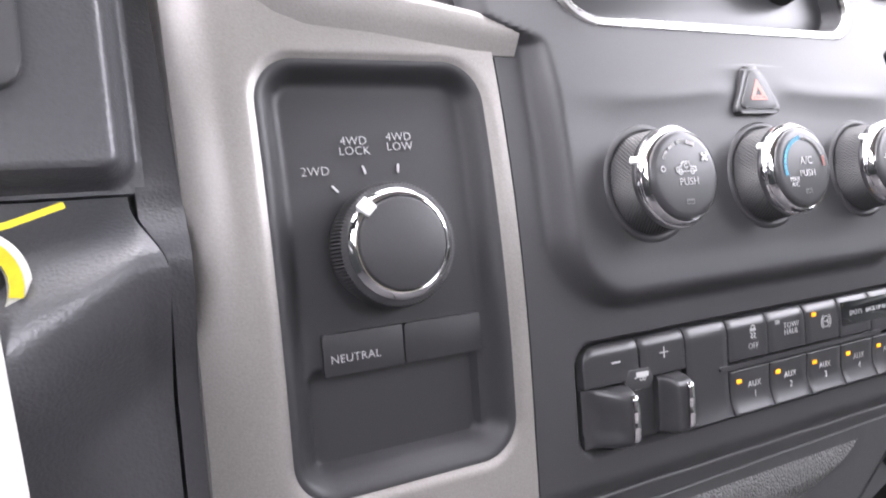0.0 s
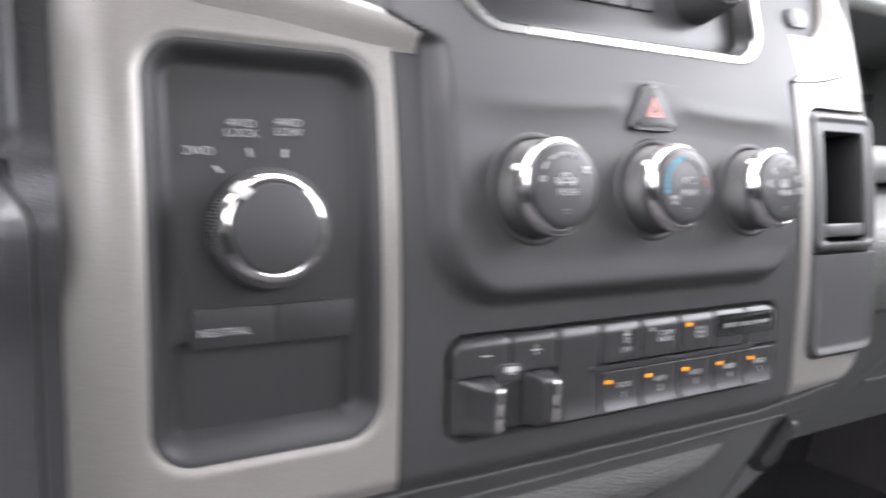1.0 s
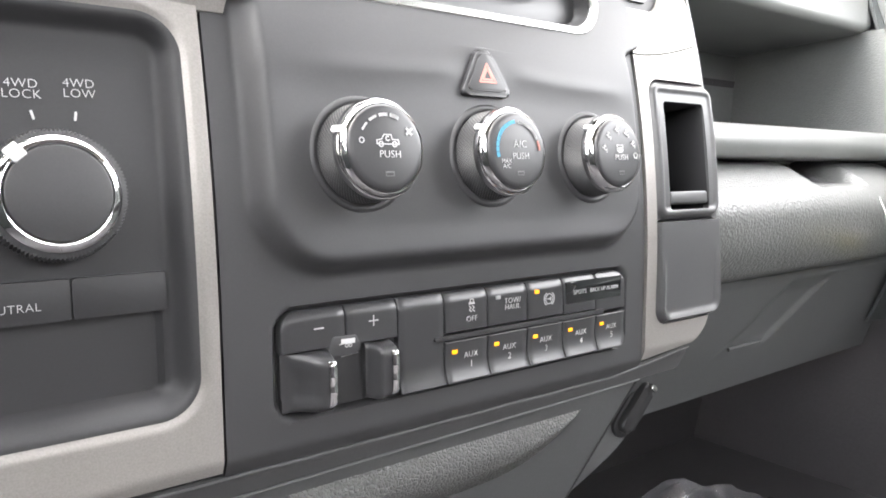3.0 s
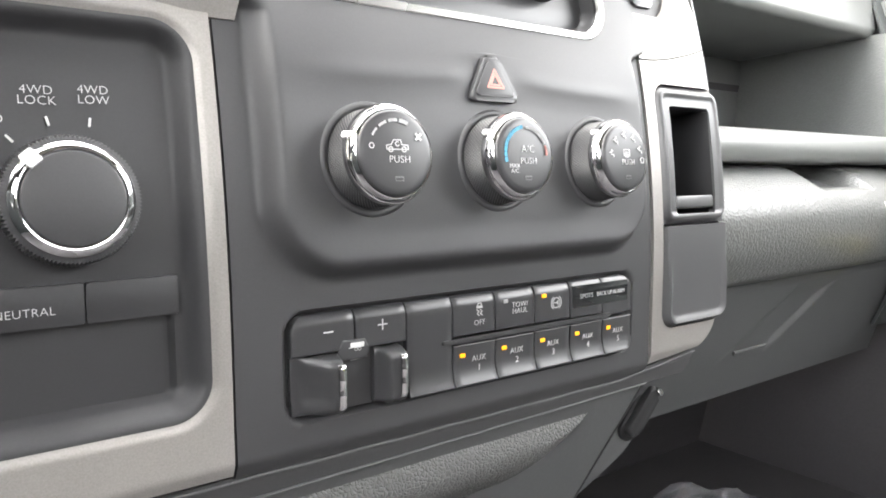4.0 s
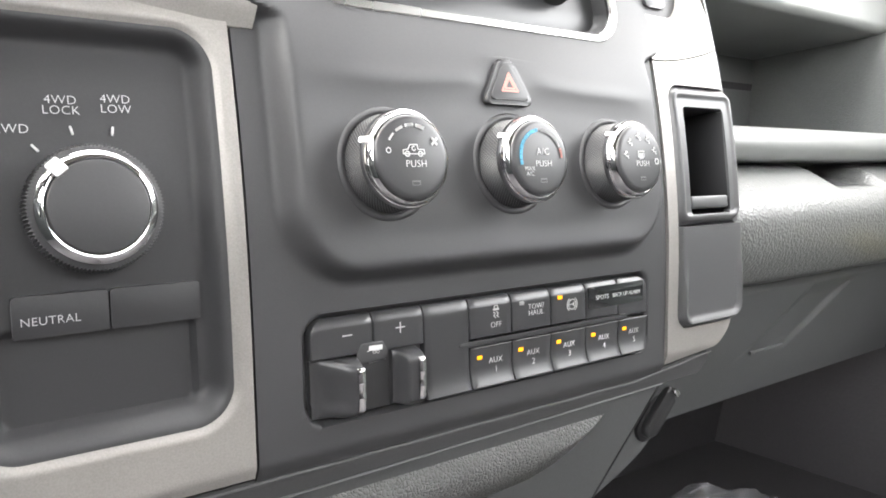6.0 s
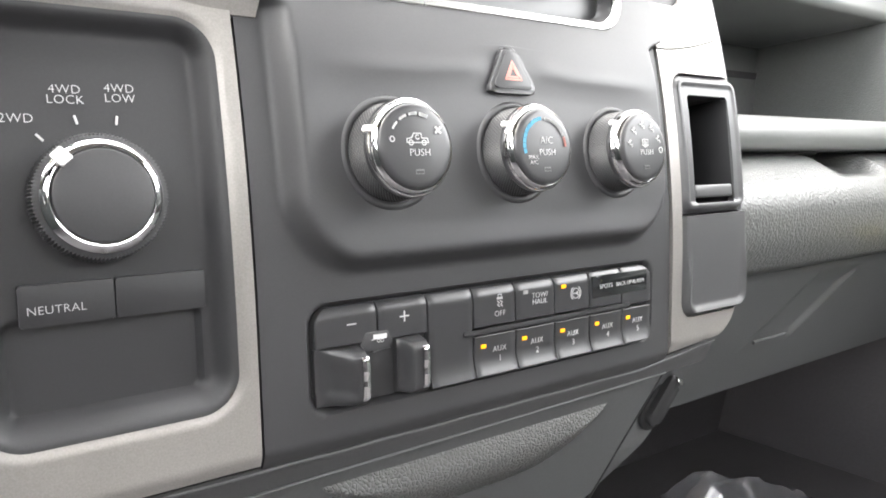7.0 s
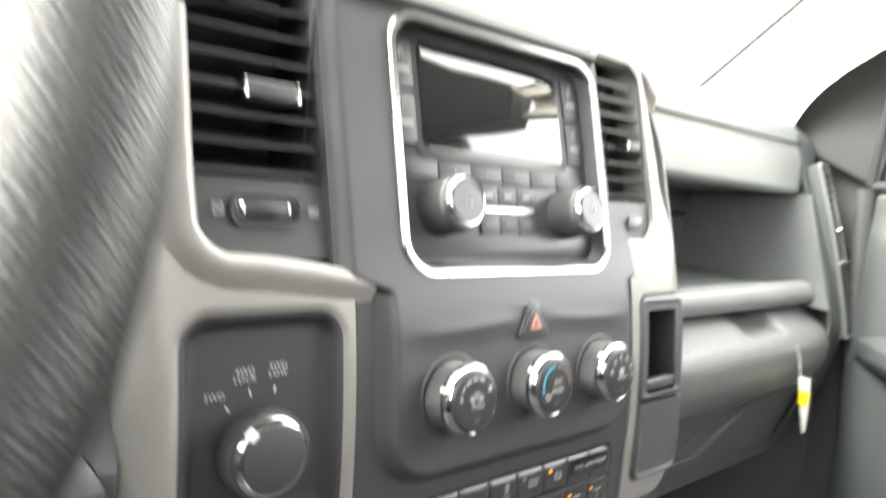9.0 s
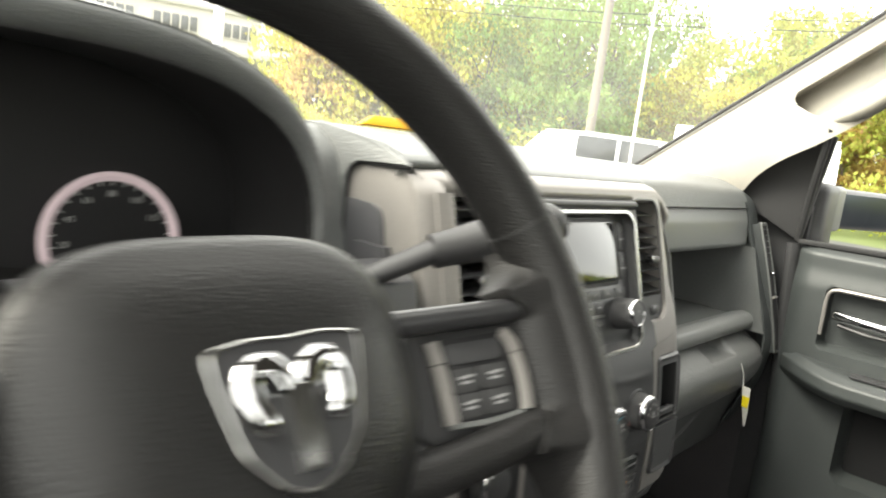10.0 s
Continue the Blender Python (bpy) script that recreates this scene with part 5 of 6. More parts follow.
# ---- steering wheel ----
WM = Matrix.Translation((-0.569, -0.108, 1.483)) @ Matrix(((1, 0, 0, 0), (0, 0.480, -0.877, 0), (0, 0.877, 0.480, 0), (0, 0, 0, 1)))
WHEEL = thing("steering_wheel", WM, "black leather steering wheel with silver switch surrounds and a bright badge", "steering wheel")
RIM = 0.226
part("rim", hoop([(RIM + 0.0205 * math.cos(radians(a)), 0.0230 * math.sin(radians(a))) for a in range(0, 360, 18)], 144), WHEELSKIN, WHEEL, "leather wrapped rim", WM)
for a in (22, 158, 214, 326):
    q = WM @ Matrix.Rotation(radians(a), 4, "Z") @ AT((RIM, 0, 0)) @ Matrix.Rotation(radians(90), 4, "X")
    part("rim_seam", hoop([(0.0200, -0.0006), (0.0222, -0.0006), (0.0222, 0.0006), (0.0200, 0.0006)], 36), DEEP, WHEEL, "", q @ Matrix.Diagonal((0.95, 1.06, 1, 1)))
stitch = bmesh.new()
for k in range(260):
    a = 2 * math.pi * k / 260
    c = Matrix.Rotation(a, 4, "Z") @ AT((RIM + 0.0200, 0, -0.006)) @ Matrix.Rotation(radians(28), 4, "X")
    bmesh.ops.create_cube(stitch, size=1, matrix=c @ Matrix.Diagonal((0.0016, 0.0042, 0.0010, 1)))
part("stitching", stitch, BLACK_GLOSS, WHEEL, "black stitching", WM)
for sx in (-1, 1):
    up = sweep([Vector((sx * (0.070 + 0.130 * t), 0.037 - 0.006 * t, -0.030 + 0.026 * t - 0.030 * max(t - 0.84, 0))) for t in [i / 8 for i in range(9)]], lambda t: oval(0.0080, 0.0105, 12), False, Vector((0, 0, 1)))
    # Same leather as the rim, given a lighter satin for its top light.
    part("spoke", up, BLACK_GLOSS, WHEEL, "upper spoke bar, lightened for light from above", WM)
    lo = sweep([Vector((sx * (0.066 + 0.146 * t), -0.046 + 0.010 * t - 0.018 * t * (1 - t), -0.030 + 0.026 * t - 0.040 * max(t - 0.76, 0))) for t in [i / 8 for i in range(9)]], lambda t: oval(0.0135, 0.013, 12), False, Vector((0, 0, 1)))
    part("spoke", lo, WHEELSKIN, WHEEL, "lower spoke bar", WM)
    def web(u, v):
        """The leather web from the switch pod to the rim, flaring up and down into the rim."""
        y = -0.090 + 0.162 * u
        rim = math.sqrt((RIM - 0.004) ** 2 - y * y)
        if y > 0.046:
            inner = 0.176 + (math.sqrt((RIM - 0.014) ** 2 - 0.072 ** 2) - 0.176) * math.sqrt(max(1 - (1 - (y - 0.046) / 0.026) ** 2, 0))
        elif y < -0.056:
            inner = 0.172 + (math.sqrt((RIM - 0.014) ** 2 - 0.090 ** 2) - 0.172) * math.sqrt(max(1 - (1 - (-0.056 - y) / 0.034) ** 2, 0))
        else:
            inner = 0.1865 - 0.0105 * smooth((y - 0.028) / 0.014) - 0.0145 * smooth((-0.034 - y) / 0.016)
        on_bar = smooth((0.012 - abs(y - 0.036)) / 0.006) + smooth((0.015 - abs(y + 0.044)) / 0.006)
        z = 0.004 + 0.013 * smooth(v) - 0.009 * (1 - min(v / 0.40, 1)) ** 2 * (1 - min(on_bar, 1))
        return sx * (inner + (rim - inner) * v), y, z
    part("spoke_web", sheet(web, 60, 12, (0, 0, -0.022)), WHEELSKIN, WHEEL, "leather web at the rim", WM, 55)
    SM = WM @ AT((sx * 0.1510, -0.003, -0.017)) @ Matrix.Rotation(radians(-sx * 18), 4, "Y") @ Matrix.Rotation(radians(-sx * 3), 4, "Z") @ Matrix.Diagonal((0.95, 0.86, 1, 1))
    part("spoke_back", plate(0.092, 0.082, -0.012, -0.005, 0.02), DEEP, WHEEL, "", SM)
    sw = part("switch_pad", plate(0.056, 0.056, -0.006, 0.0020, 0.006, 0.002), SHADE, WHEEL, "black switch pad", SM)
    for k, x in enumerate((-0.0255, 0.0290) if sx > 0 else (-0.0290, 0.0255)):
        bow = 0.0035 if x * sx > 0 else 0.0012
        for y0, y1 in ((-0.0275, 0.0120), (0.0128, 0.0280)):
            line = []
            for i in range(9):
                y = y0 + (y1 - y0) * i / 8
                line.append(Vector((x - 0.0015 - 0.0020 * y / 0.028 + sx * bow * (1 - (y / 0.028) ** 2) - 0.004 * sx * (x * sx > 0) * max((y - 0.018) / 0.010, 0) ** 2, y, 0.0018)))
            part("silver_strip", sweep(line, [(-0.0042, -0.002), (-0.0042, 0.0022), (-0.0030, 0.0034), (0.0030, 0.0034), (0.0042, 0.0022), (0.0042, -0.002)]), SILVER, WHEEL, "silver side strip", SM)
    part("lower_strip", sweep([Vector((-0.026, -0.0285, 0.001)), Vector((0.0, -0.0305, 0.001)), Vector((0.028, -0.0285, 0.001))], oval(0.0024, 0.002, 8)), SMOOTH_GREY, WHEEL, "", SM)
    part("upper_pad", plate(0.040, 0.014, 0.001, 0.0036, 0.003, 0.001, -0.001, 0.0175), BLACK, sw, "", SM)
    for bx in (-0.0105, 0.0105):
        for by in (-0.0005, -0.0175):
            part("wheel_button", plate(0.0200, 0.0160, 0.001, 0.0036, 0.002, 0.001, bx, by), DEEP, sw, "", SM)
            strokes([[(bx - 0.004, by + 0.0015), (bx + 0.005, by + 0.0025)], [(bx - 0.003, by - 0.002), (bx + 0.003, by - 0.0015)]], 0.0018, PRINT_DIM, sw, SM, 0.0039, "caption_bar")


def airbag(n=96):
    """The airbag cover: a low dome, broad and flat on top, narrowing below."""
    bm = bmesh.new()
    rings = []
    for k, z in ((0.94, -0.052), (1.0, -0.040), (1.0, -0.026), (0.99, -0.021), (0.965, -0.0155), (0.92, -0.0105), (0.83, -0.0050), (0.70, -0.0002), (0.52, 0.0034), (0.30, 0.0054), (0.10, 0.0060)):
        ring = []
        for i in range(n):
            a = 2 * math.pi * i / n
            c, s = math.cos(a), math.sin(a)
            w = 0.100 if s > 0 else 0.100 - 0.036 * smooth(-s * 1.2)
            ring.append(bm.verts.new((k * w * math.copysign(abs(c) ** 0.60, c), 0.004 + k * (0.086 if s > 0 else 0.098) * math.copysign(abs(s) ** 0.62, s), z)))
        rings.append(ring)
    for a, b in zip(rings, rings[1:]):
        for i in range(n):
            bm.faces.new((a[i], a[(i + 1) % n], b[(i + 1) % n], b[i]))
    bm.faces.new(rings[0][::-1])
    bm.faces.new(rings[-1])
    return bm


part("airbag_cover", airbag(), HUBSKIN, WHEEL, "grained black airbag cover", WM, 60)
part("hub_back", lathe([(0.070, -0.08), (0.085, -0.05), (0.080, -0.03), (0.01, -0.02)], 40), DEEP, WHEEL, "", WM)
BM = WM @ AT((0.008, 0.005, 0.0065))
badge = fillet([(0.0, 0.029), (-0.018, 0.0300), (-0.0385, 0.0275), (-0.0365, 0.012), (-0.0290, -0.016), (-0.0150, -0.031), (0.0, -0.036), (0.0150, -0.031), (0.0290, -0.016), (0.0365, 0.012), (0.0385, 0.0275), (0.018, 0.0300), (0.0, 0.029)], 0.005, 4)[:-1]
bd = part("badge", prism(badge, -0.002, 0.0012, 0.0008), BLACK_GLOSS, WHEEL, "dark shield badge with a bright rim", BM)
part("badge_rim", sweep([(x, y, 0.0010) for x, y in badge], oval(0.0012, 0.0014, 8), True), SATIN, bd, "bright rim", BM)
for sx in (-1, 1):
    curl = [Vector((sx * (0.0165 + 0.0115 * math.cos(radians(a)) * (1 - 0.08 * k)), 0.0045 + 0.0160 * math.sin(radians(a)) * (1 - 0.04 * k), 0.0022 + 0.0010 * math.sin(k))) for k, a in enumerate([165 - 27 * i for i in range(11)])]
    part("badge_relief", sweep(curl, lambda t: oval(0.0078 * (1 - 0.45 * t), 0.0040, 10)), CHROME, bd, "bright curled relief", BM)
part("badge_relief", prism([(-0.0085, 0.010), (0.0085, 0.010), (0.0045, -0.014), (0.0055, -0.027), (-0.0055, -0.027), (-0.0045, -0.014)], 0.001, 0.0052, 0.002, 3), SATIN, bd, "bright tapered bar", BM)
COL = thing("steering_column", AT((-0.569, 0.05, 1.40)), "dark plastic steering column shroud behind the wheel", "steering column")
part("shroud", sweep([Vector((-0.569, -0.030, 1.450)), Vector((-0.569, 0.05, 1.41)), Vector((-0.569, 0.20, 1.34))], lambda t: oval(0.062 + 0.02 * t, 0.050 + 0.01 * t, 20)), SMOOTH_GREY, COL)

# ---- windscreen pillar, windscreen, cab ----
PA, PB = Vector((0.942, 0.579, 1.550)), Vector((0.664, -0.161, 2.000))
PILLAR = thing("windscreen_pillar", AT((0.92, 0.45, 1.55)), "beige moulded windscreen pillar trim with a grab handle", "pillar trim")
LOWER = [Vector(p) for p in ((0.800, 0.212, 1.553), (0.765, 0.168, 1.605), (0.738, 0.117, 1.643), (0.718, 0.053, 1.679), (0.696, -0.012, 1.720), (0.676, -0.066, 1.757), (0.645, -0.150, 1.815), (0.600, -0.260, 1.890))]


def lower_edge(u):
    f = min(max(u, 0), 0.9999) * (len(LOWER) - 1)
    i = int(f)
    a, b = LOWER[max(i - 1, 0)], LOWER[i]
    c, d = LOWER[i + 1], LOWER[min(i + 2, len(LOWER) - 1)]
    t = f - i
    return 0.5 * ((2 * b) + (c - a) * t + (2 * a - 5 * b + 4 * c - d) * t * t + (3 * b - a - 3 * c + d) * t ** 3)


def pillar(u, v):
    """The trim runs from the glass edge (v = 0) round to the door opening (v = 1)."""
    p = PA.lerp(PB, 1.02 * u).lerp(lower_edge(u), v)
    hollow = smooth(0.6 - box_dist(0.9 * u, 0.19 * v, 0.755, 0.1035, 0.295, 0.043, 0.036) / 0.020)
    bulge = math.sin(math.pi * v) * 0.030 - 0.100 * hollow
    return p + Vector((-0.75, -0.55, 0.10)) * bulge


part("trim", sheet(lambda u, v: pillar(u, v), 150, 60, (0.012, 0.010, 0.004)), BEIGE, PILLAR, "beige trim")
part("glass_seal", sweep([PA.lerp(PB, -0.05 + 1.15 * i / 12) + Vector((-0.007, 0.002, 0.004)) for i in range(13)], oval(0.0045, 0.0045, 8)), RUBBER, PILLAR, "black glass seal")
grab = [lower_edge(0.40 + 0.58 * i / 16) + Vector((0.040, 0.030, 0.030)).lerp(Vector((-0.010, -0.005, 0.022)), smooth(i / 5)) for i in range(17)]
part("grab_handle", sweep(grab, lambda t: oval(0.004 + 0.013 * smooth(t * 3), 0.003 + 0.011 * smooth(t * 3), 14)), BEIGE, PILLAR, "beige grab handle")

WIND = thing("windscreen", AT((0.0, 0.64, 1.58)), "clear windscreen glass", "windscreen", "", "structure")
ws = part("glass", sheet(lambda u, v: ((-1 + 2 * u) * (0.945 - 0.278 * v), 0.585 + 0.07 * (1 - (2 * u - 1) ** 2) - 0.74 * v, 1.548 + 0.45 * v), 12, 8, (0, 0.004, 0.003)), HAZED, WIND)
ws.visible_shadow = False
COWL = thing("cowl", AT((0, 0.72, 1.52)), "white bonnet edge and black cowl below the windscreen", "vehicle body")
WHITEPAINT = material("white_car_paint", (0.78, 0.78, 0.78), 0.25, vary=0.03, coat=0.5)
part("bonnet", sheet(lambda u, v: ((-1 + 2 * u) * 0.86, 0.78 + 1.05 * v, 1.50 + 0.01 * math.sin(math.pi * u) - 0.16 * v * v), 12, 8, (0, 0, -0.02)), WHITEPAINT, COWL, "white bonnet")
part("front_wing", block(0.24, 1.50, 0.05, 0.02, (0.975, 1.30, 1.385), 3), WHITEPAINT, COWL, "white front wing")
part("cowl_panel", block(1.80, 0.14, 0.02, 0.004, (0, 0.72, 1.50)), RUBBER, COWL)
for x0, x1, y in ((-0.55, 0.02, 0.70), (0.05, 0.62, 0.70)):
    part("wiper", sweep([Vector((x0, y, 1.571)), Vector(((x0 + x1) / 2, y + 0.03, 1.577)), Vector((x1, y - 0.01, 1.566))], oval(0.004, 0.004, 8)), RUBBER, COWL, "black wiper arm")
STRIP = thing("dash_tag", AT((-0.08, 0.27, 1.604)), "orange-yellow plastic strip lying on the dash pad", "tag")
part("strip", prism([(-0.225, 0.0), (0.0, 0.0), (-0.020, 0.0135), (-0.205, 0.011)], 0.0, 0.008, 0.001), ORANGE, STRIP, "", Matrix.Translation((0.012, 0.275, 1.6080)) @ Matrix.Rotation(radians(75), 4, "X"))


CAB = thing("cab_shell", AT((0, -0.5, 0.8)), "plain cab walls and roof round the camera", "vehicle body", "", "structure")
part("headliner", sheet(lambda u, v: ((-1 + 2 * u) * 0.70, -0.16 - 1.35 * v, 2.01 + 0.03 * math.sin(math.pi * v)), 6, 6, (0, 0, 0.03)), HEADLINER, CAB, "grey-beige headliner")
part("floor_pan", block(1.80, 2.4, 0.04, 0.005, (0, -0.50, 0.80)), CARPET, CAB, "black carpet")
part("bulkhead", sheet(lambda u, v: (-0.92 + 1.84 * u, 0.45 - 0.12 * v, 0.82 + 0.60 * v), 8, 8, (0, 0.03, 0)), CARPET, CAB)
part("bulkhead_upper", block(1.84, 0.02, 0.18, 0.002, (0, 0.40, 1.485)), DEEP, CAB)
part("cowl_side", sheet(lambda u, v: (0.835 + 0.10 * u, 0.070 + 0.55 * u, 0.90 + 0.66 * v), 6, 6, (0.02, 0, 0)), BLACK, CAB, "black cowl side trim")
part("footwell_side", block(0.03, 0.42, 0.62, 0.01, (0.86, 0.28, 1.10)), CARPET, CAB)
part("rear_wall", block(1.80, 0.04, 0.88, 0.01, (0, -1.50, 1.24)), CARPET, CAB)
part("rear_header", block(1.80, 0.04, 0.18, 0.01, (0, -1.50, 1.93)), CARPET, CAB)
for sx in (-1, 1):
    part("rear_pillar", block(0.52, 0.04, 0.18, 0.01, (sx * 0.64, -1.50, 1.76)), BEIGE, CAB)
for sx in (-1, 1):
    part("door_pillar", block(0.07, 0.14, 0.60, 0.02, (sx * 0.74, -1.10, 1.74)), BEIGE, CAB)
for sx in (-1, 1):
    part("rear_side", block(0.05, 0.36, 0.60, 0.01, (sx * 0.78, -1.33, 1.74)), BEIGE, CAB)
    part("roof_rail", sweep([Vector((sx * 0.66, -0.16, 1.985)), Vector((sx * 0.70, -0.8, 2.01)), Vector((sx * 0.70, -1.48, 1.99))], oval(0.05, 0.04, 10)), BEIGE, CAB)
part("driver_pillar", sweep([Vector((-p.x, p.y, p.z)) for p in (PA, PA.lerp(PB, 0.5), PB)], oval(0.05, 0.04, 10)), BEIGE, CAB)
# Unseen side wall, taller than the real sill to shade the low dash.
part("driver_side", block(0.06, 1.55, 0.74, 0.02, (-0.93, -0.725, 1.15)), DOORGREY, CAB)

# ---- passenger footwell and film ----
TUN = thing("floor_tunnel", AT((0.1, 0.0, 0.82)), "black carpeted floor tunnel below the dashboard", "vehicle floor")
part("tunnel", sweep_x(fillet([(0.36, 1.06), (0.20, 1.02), (0.02, 0.98), (-0.3, 0.96), (-0.9, 0.96)], 0.05), -0.16, 0.16, 8, (0, 0, -0.14), lambda x, y, z: (x, y, z - 2.2 * x * x)), CARPET, TUN)
FILM = thing("plastic_film", AT((0.22, 0.06, 0.88)), "crumpled clear plastic film over the console", "plastic film")


def film_at(u, v):
    x, y = 0.135 + 0.34 * u, -0.03 + 0.17 * v
    ridge = 1.052 - 0.42 * max(x - 0.225, 0) - 0.55 * max(0.225 - x, 0) - 0.9 * abs(y - 0.06)
    return x, y, max(ridge, 0.90) + 0.010 * noise.noise((x * 26, y * 26, 0)) + 0.006 * noise.noise((x * 70, y * 70, 3)) - 0.05 * (abs(2 * v - 1) ** 6)


part("film", sheet(film_at, 60, 44, (0, 0, 0.0005)), WRAP, FILM, "", Matrix(), 25)

# ---- passenger door ----
DOOR = thing("passenger_door", AT((0.80, -0.5, 0.95)), "grey plastic passenger door with chrome handle and armrest", "car door")


HB = (-0.130, 1.352, 0.128, 0.058, 0.012)


def rotated(me):
    """Turns a panel that faces the driver's back into one that faces the cab's middle."""
    me.transform(Matrix(((0, 1, 0, 0), (1, 0, 0, 0), (0, 0, 1, 0), (0, 0, 0, 1))))
    me.flip_normals()
    return me


def door_relief(y, z):
    d = box_dist(y, z, *HB)
    p = box_dist(y, z, -0.330, 1.120, 0.255, 0.075, 0.02)
    x = 0.790 - 0.008 * smooth((1.45 - z) / 0.05) + 0.018 * smooth((z - 1.470) / 0.016)
    x += 0.032 * smooth(0.5 - d / 0.010)
    x += 0.060 * smooth(0.5 - p / 0.010) + 0.02 * max((y - 0.03) / 0.04, 0) ** 2
    return x


mesh_part("panel", rotated(relief(-1.25, 0.070, 0.80, 1.488, 0.004, door_relief, None, 0.04)), DOORGREY, DOOR, "grey grained panel")
# Black sheet added inside the door pocket in place of its deep shade.
part("pocket_shade", block(0.004, 0.50, 0.14, 0.001, (0.838, -0.33, 1.12)), SHADE, DOOR)
part("front_post", sweep([Vector((0.815, 0.085, 1.482)), Vector((0.815, 0.075, 1.30)), Vector((0.82, 0.05, 1.0))], oval(0.018, 0.014, 10)), BLACK, DOOR, "dark door edge")
part("window_seal", sweep([Vector((0.806, 0.075, 1.488)), Vector((0.808, -0.4, 1.497)), Vector((0.808, -1.25, 1.500))], oval(0.005, 0.006, 8)), RUBBER, DOOR)
arm = [(0.82, 1.274), (0.735, 1.272), (0.714, 1.258), (0.712, 1.236), (0.726, 1.220), (0.82, 1.205)]
part("armrest", sheet(lambda u, v: (lambda f, i: (arm[i][0] + (arm[i + 1][0] - arm[i][0]) * (f - i) + 0.072 * max(1 - u * 8, 0) ** 2, 0.058 - 1.10 * u, arm[i][1] + (arm[i + 1][1] - arm[i][1]) * (f - i) - 0.012 * smooth(u * 8)))(v * 5, min(int(v * 5), 4)), 40, 25, (0.004, 0, 0)), DOORGREY, DOOR, "grey armrest", Matrix(), 60)
part("switch_tray", plate(0.040, 0.22, 0, 0.003, 0.008, 0.001), BLACK_GLOSS, DOOR, "black window switch tray", AT((0.752, -0.185, 1.2615)))
part("switch", plate(0.014, 0.03, 0.002, 0.007, 0.003, 0.001), BLACK, DOOR, "", AT((0.752, -0.20, 1.2615)))
part("handle_trim", sweep([Vector((0.7845, -0.002, 1.318)), Vector((0.7845, -0.001, 1.385)), Vector((0.7845, -0.003, 1.400)), Vector((0.7845, -0.009, 1.4075)), Vector((0.7845, -0.020, 1.4105))] + [Vector((0.7845, -0.05 - 0.21 * i / 4, 1.4110)) for i in range(5)], oval(0.004, 0.006, 8), False, Vector((-1, 0, 0))), SILVER, DOOR, "pale trim strip")
hd = part("door_handle", sweep([Vector((0.788, -0.020, 1.362)), Vector((0.778, -0.035, 1.361)), Vector((0.772, -0.085, 1.358)), Vector((0.775, -0.130, 1.356))], oval(0.009, 0.006, 12), False, Vector((-1, 0, 0))), CHROME, DOOR, "polished chrome handle")
part("lock_knob", lathe([(0.011, 0), (0.011, 0.010), (0.008, 0.014), (0.002, 0.014)], 24), CHROME, hd, "", Matrix.Translation((0.788, -0.135, 1.355)) @ Matrix.Rotation(radians(-90), 4, "Y"))
part("handle_bar", sweep([Vector((0.790, -0.030, 1.343)), Vector((0.780, -0.08, 1.338)), Vector((0.786, -0.13, 1.337))], oval(0.006, 0.005, 10)), BLACK, DOOR)
part("quarter_panel", prism([(0.20, 1.548), (0.086, 1.49), (0.075, 1.49), (0.046, 1.700), (0.062, 1.705), (0.130, 1.700), (0.215, 1.645), (0.265, 1.570)], -0.006, 0.006, 0.002), RUBBER, DOOR, "black corner cover", Matrix(((0, 0, -1, 0.815), (1, 0, 0, 0), (0, 1, 0, 0), (0, 0, 0, 1))))
part("channel", sweep([Vector((0.812, 0.080, 1.49)), Vector((0.778, 0.063, 1.60)), Vector((0.716, 0.035, 1.71))], oval(0.007, 0.010, 8)), RUBBER, DOOR, "black window channel")
wg = part("window_glass", sheet(lambda u, v: (0.815 - 0.14 * v, 0.075 - 1.30 * u - 0.12 * v * (1 - u), 1.49 + 0.48 * v), 4, 4, (0.004, 0, 0)), GLASS, DOOR, "clear side window")
wg.visible_shadow = False

# ---- door mirror ----
MIR = thing("door_mirror", AT((0.98, 0.05, 1.47)), "black towing mirror outside the passenger window", "door mirror")
part("arm", block(0.075, 0.05, 0.100, 0.012, (0.985, 0.080, 1.556), 3), SMOOTH_GREY, MIR, "grey mirror arm")
part("housing", block(0.45, 0.085, 0.094, 0.022, (0, 0, 0), 4), BLACK_GLOSS, MIR, "black mirror housing", Matrix.Translation((1.235, 0.075, 1.554)) @ Matrix.Rotation(radians(-18), 4, "Z"))
part("mirror_glass", plate(0.425, 0.076, 0, 0.003, 0.014, 0.001), MIRROR, MIR, "mirror glass", Matrix.Translation((1.221, 0.032, 1.554)) @ Euler((radians(100), 0, radians(-18))).to_matrix().to_4x4())
part("mount", block(0.10, 0.09, 0.16, 0.02, (0.900, 0.095, 1.530), 3), BLACK, MIR)

# ---- outside ----
GRASS = material("mown_grass", (0.085, 0.11, 0.03), 0.9, grain=0.5, grain_size=0.05, vary=0.3)
ASPHALT = material("worn_asphalt", (0.055, 0.055, 0.056), 0.85, grain=0.4, grain_size=0.01, vary=0.2)
part("ground", sheet(lambda u, v: (-400 + 800 * u, -400 + 800 * v, 0.0 + 0.0 * u), 8, 8, (0, 0, -0.3)), GRASS, None)
tagged(bpy.data.objects["ground"], "flat mown grass reaching the horizon", "ground", "", "structure")
part("road", sheet(lambda u, v: (-25 + 47 * u, -40 + 56 * v, 0.02), 4, 4, (0, 0, -0.1)), ASPHALT, None)
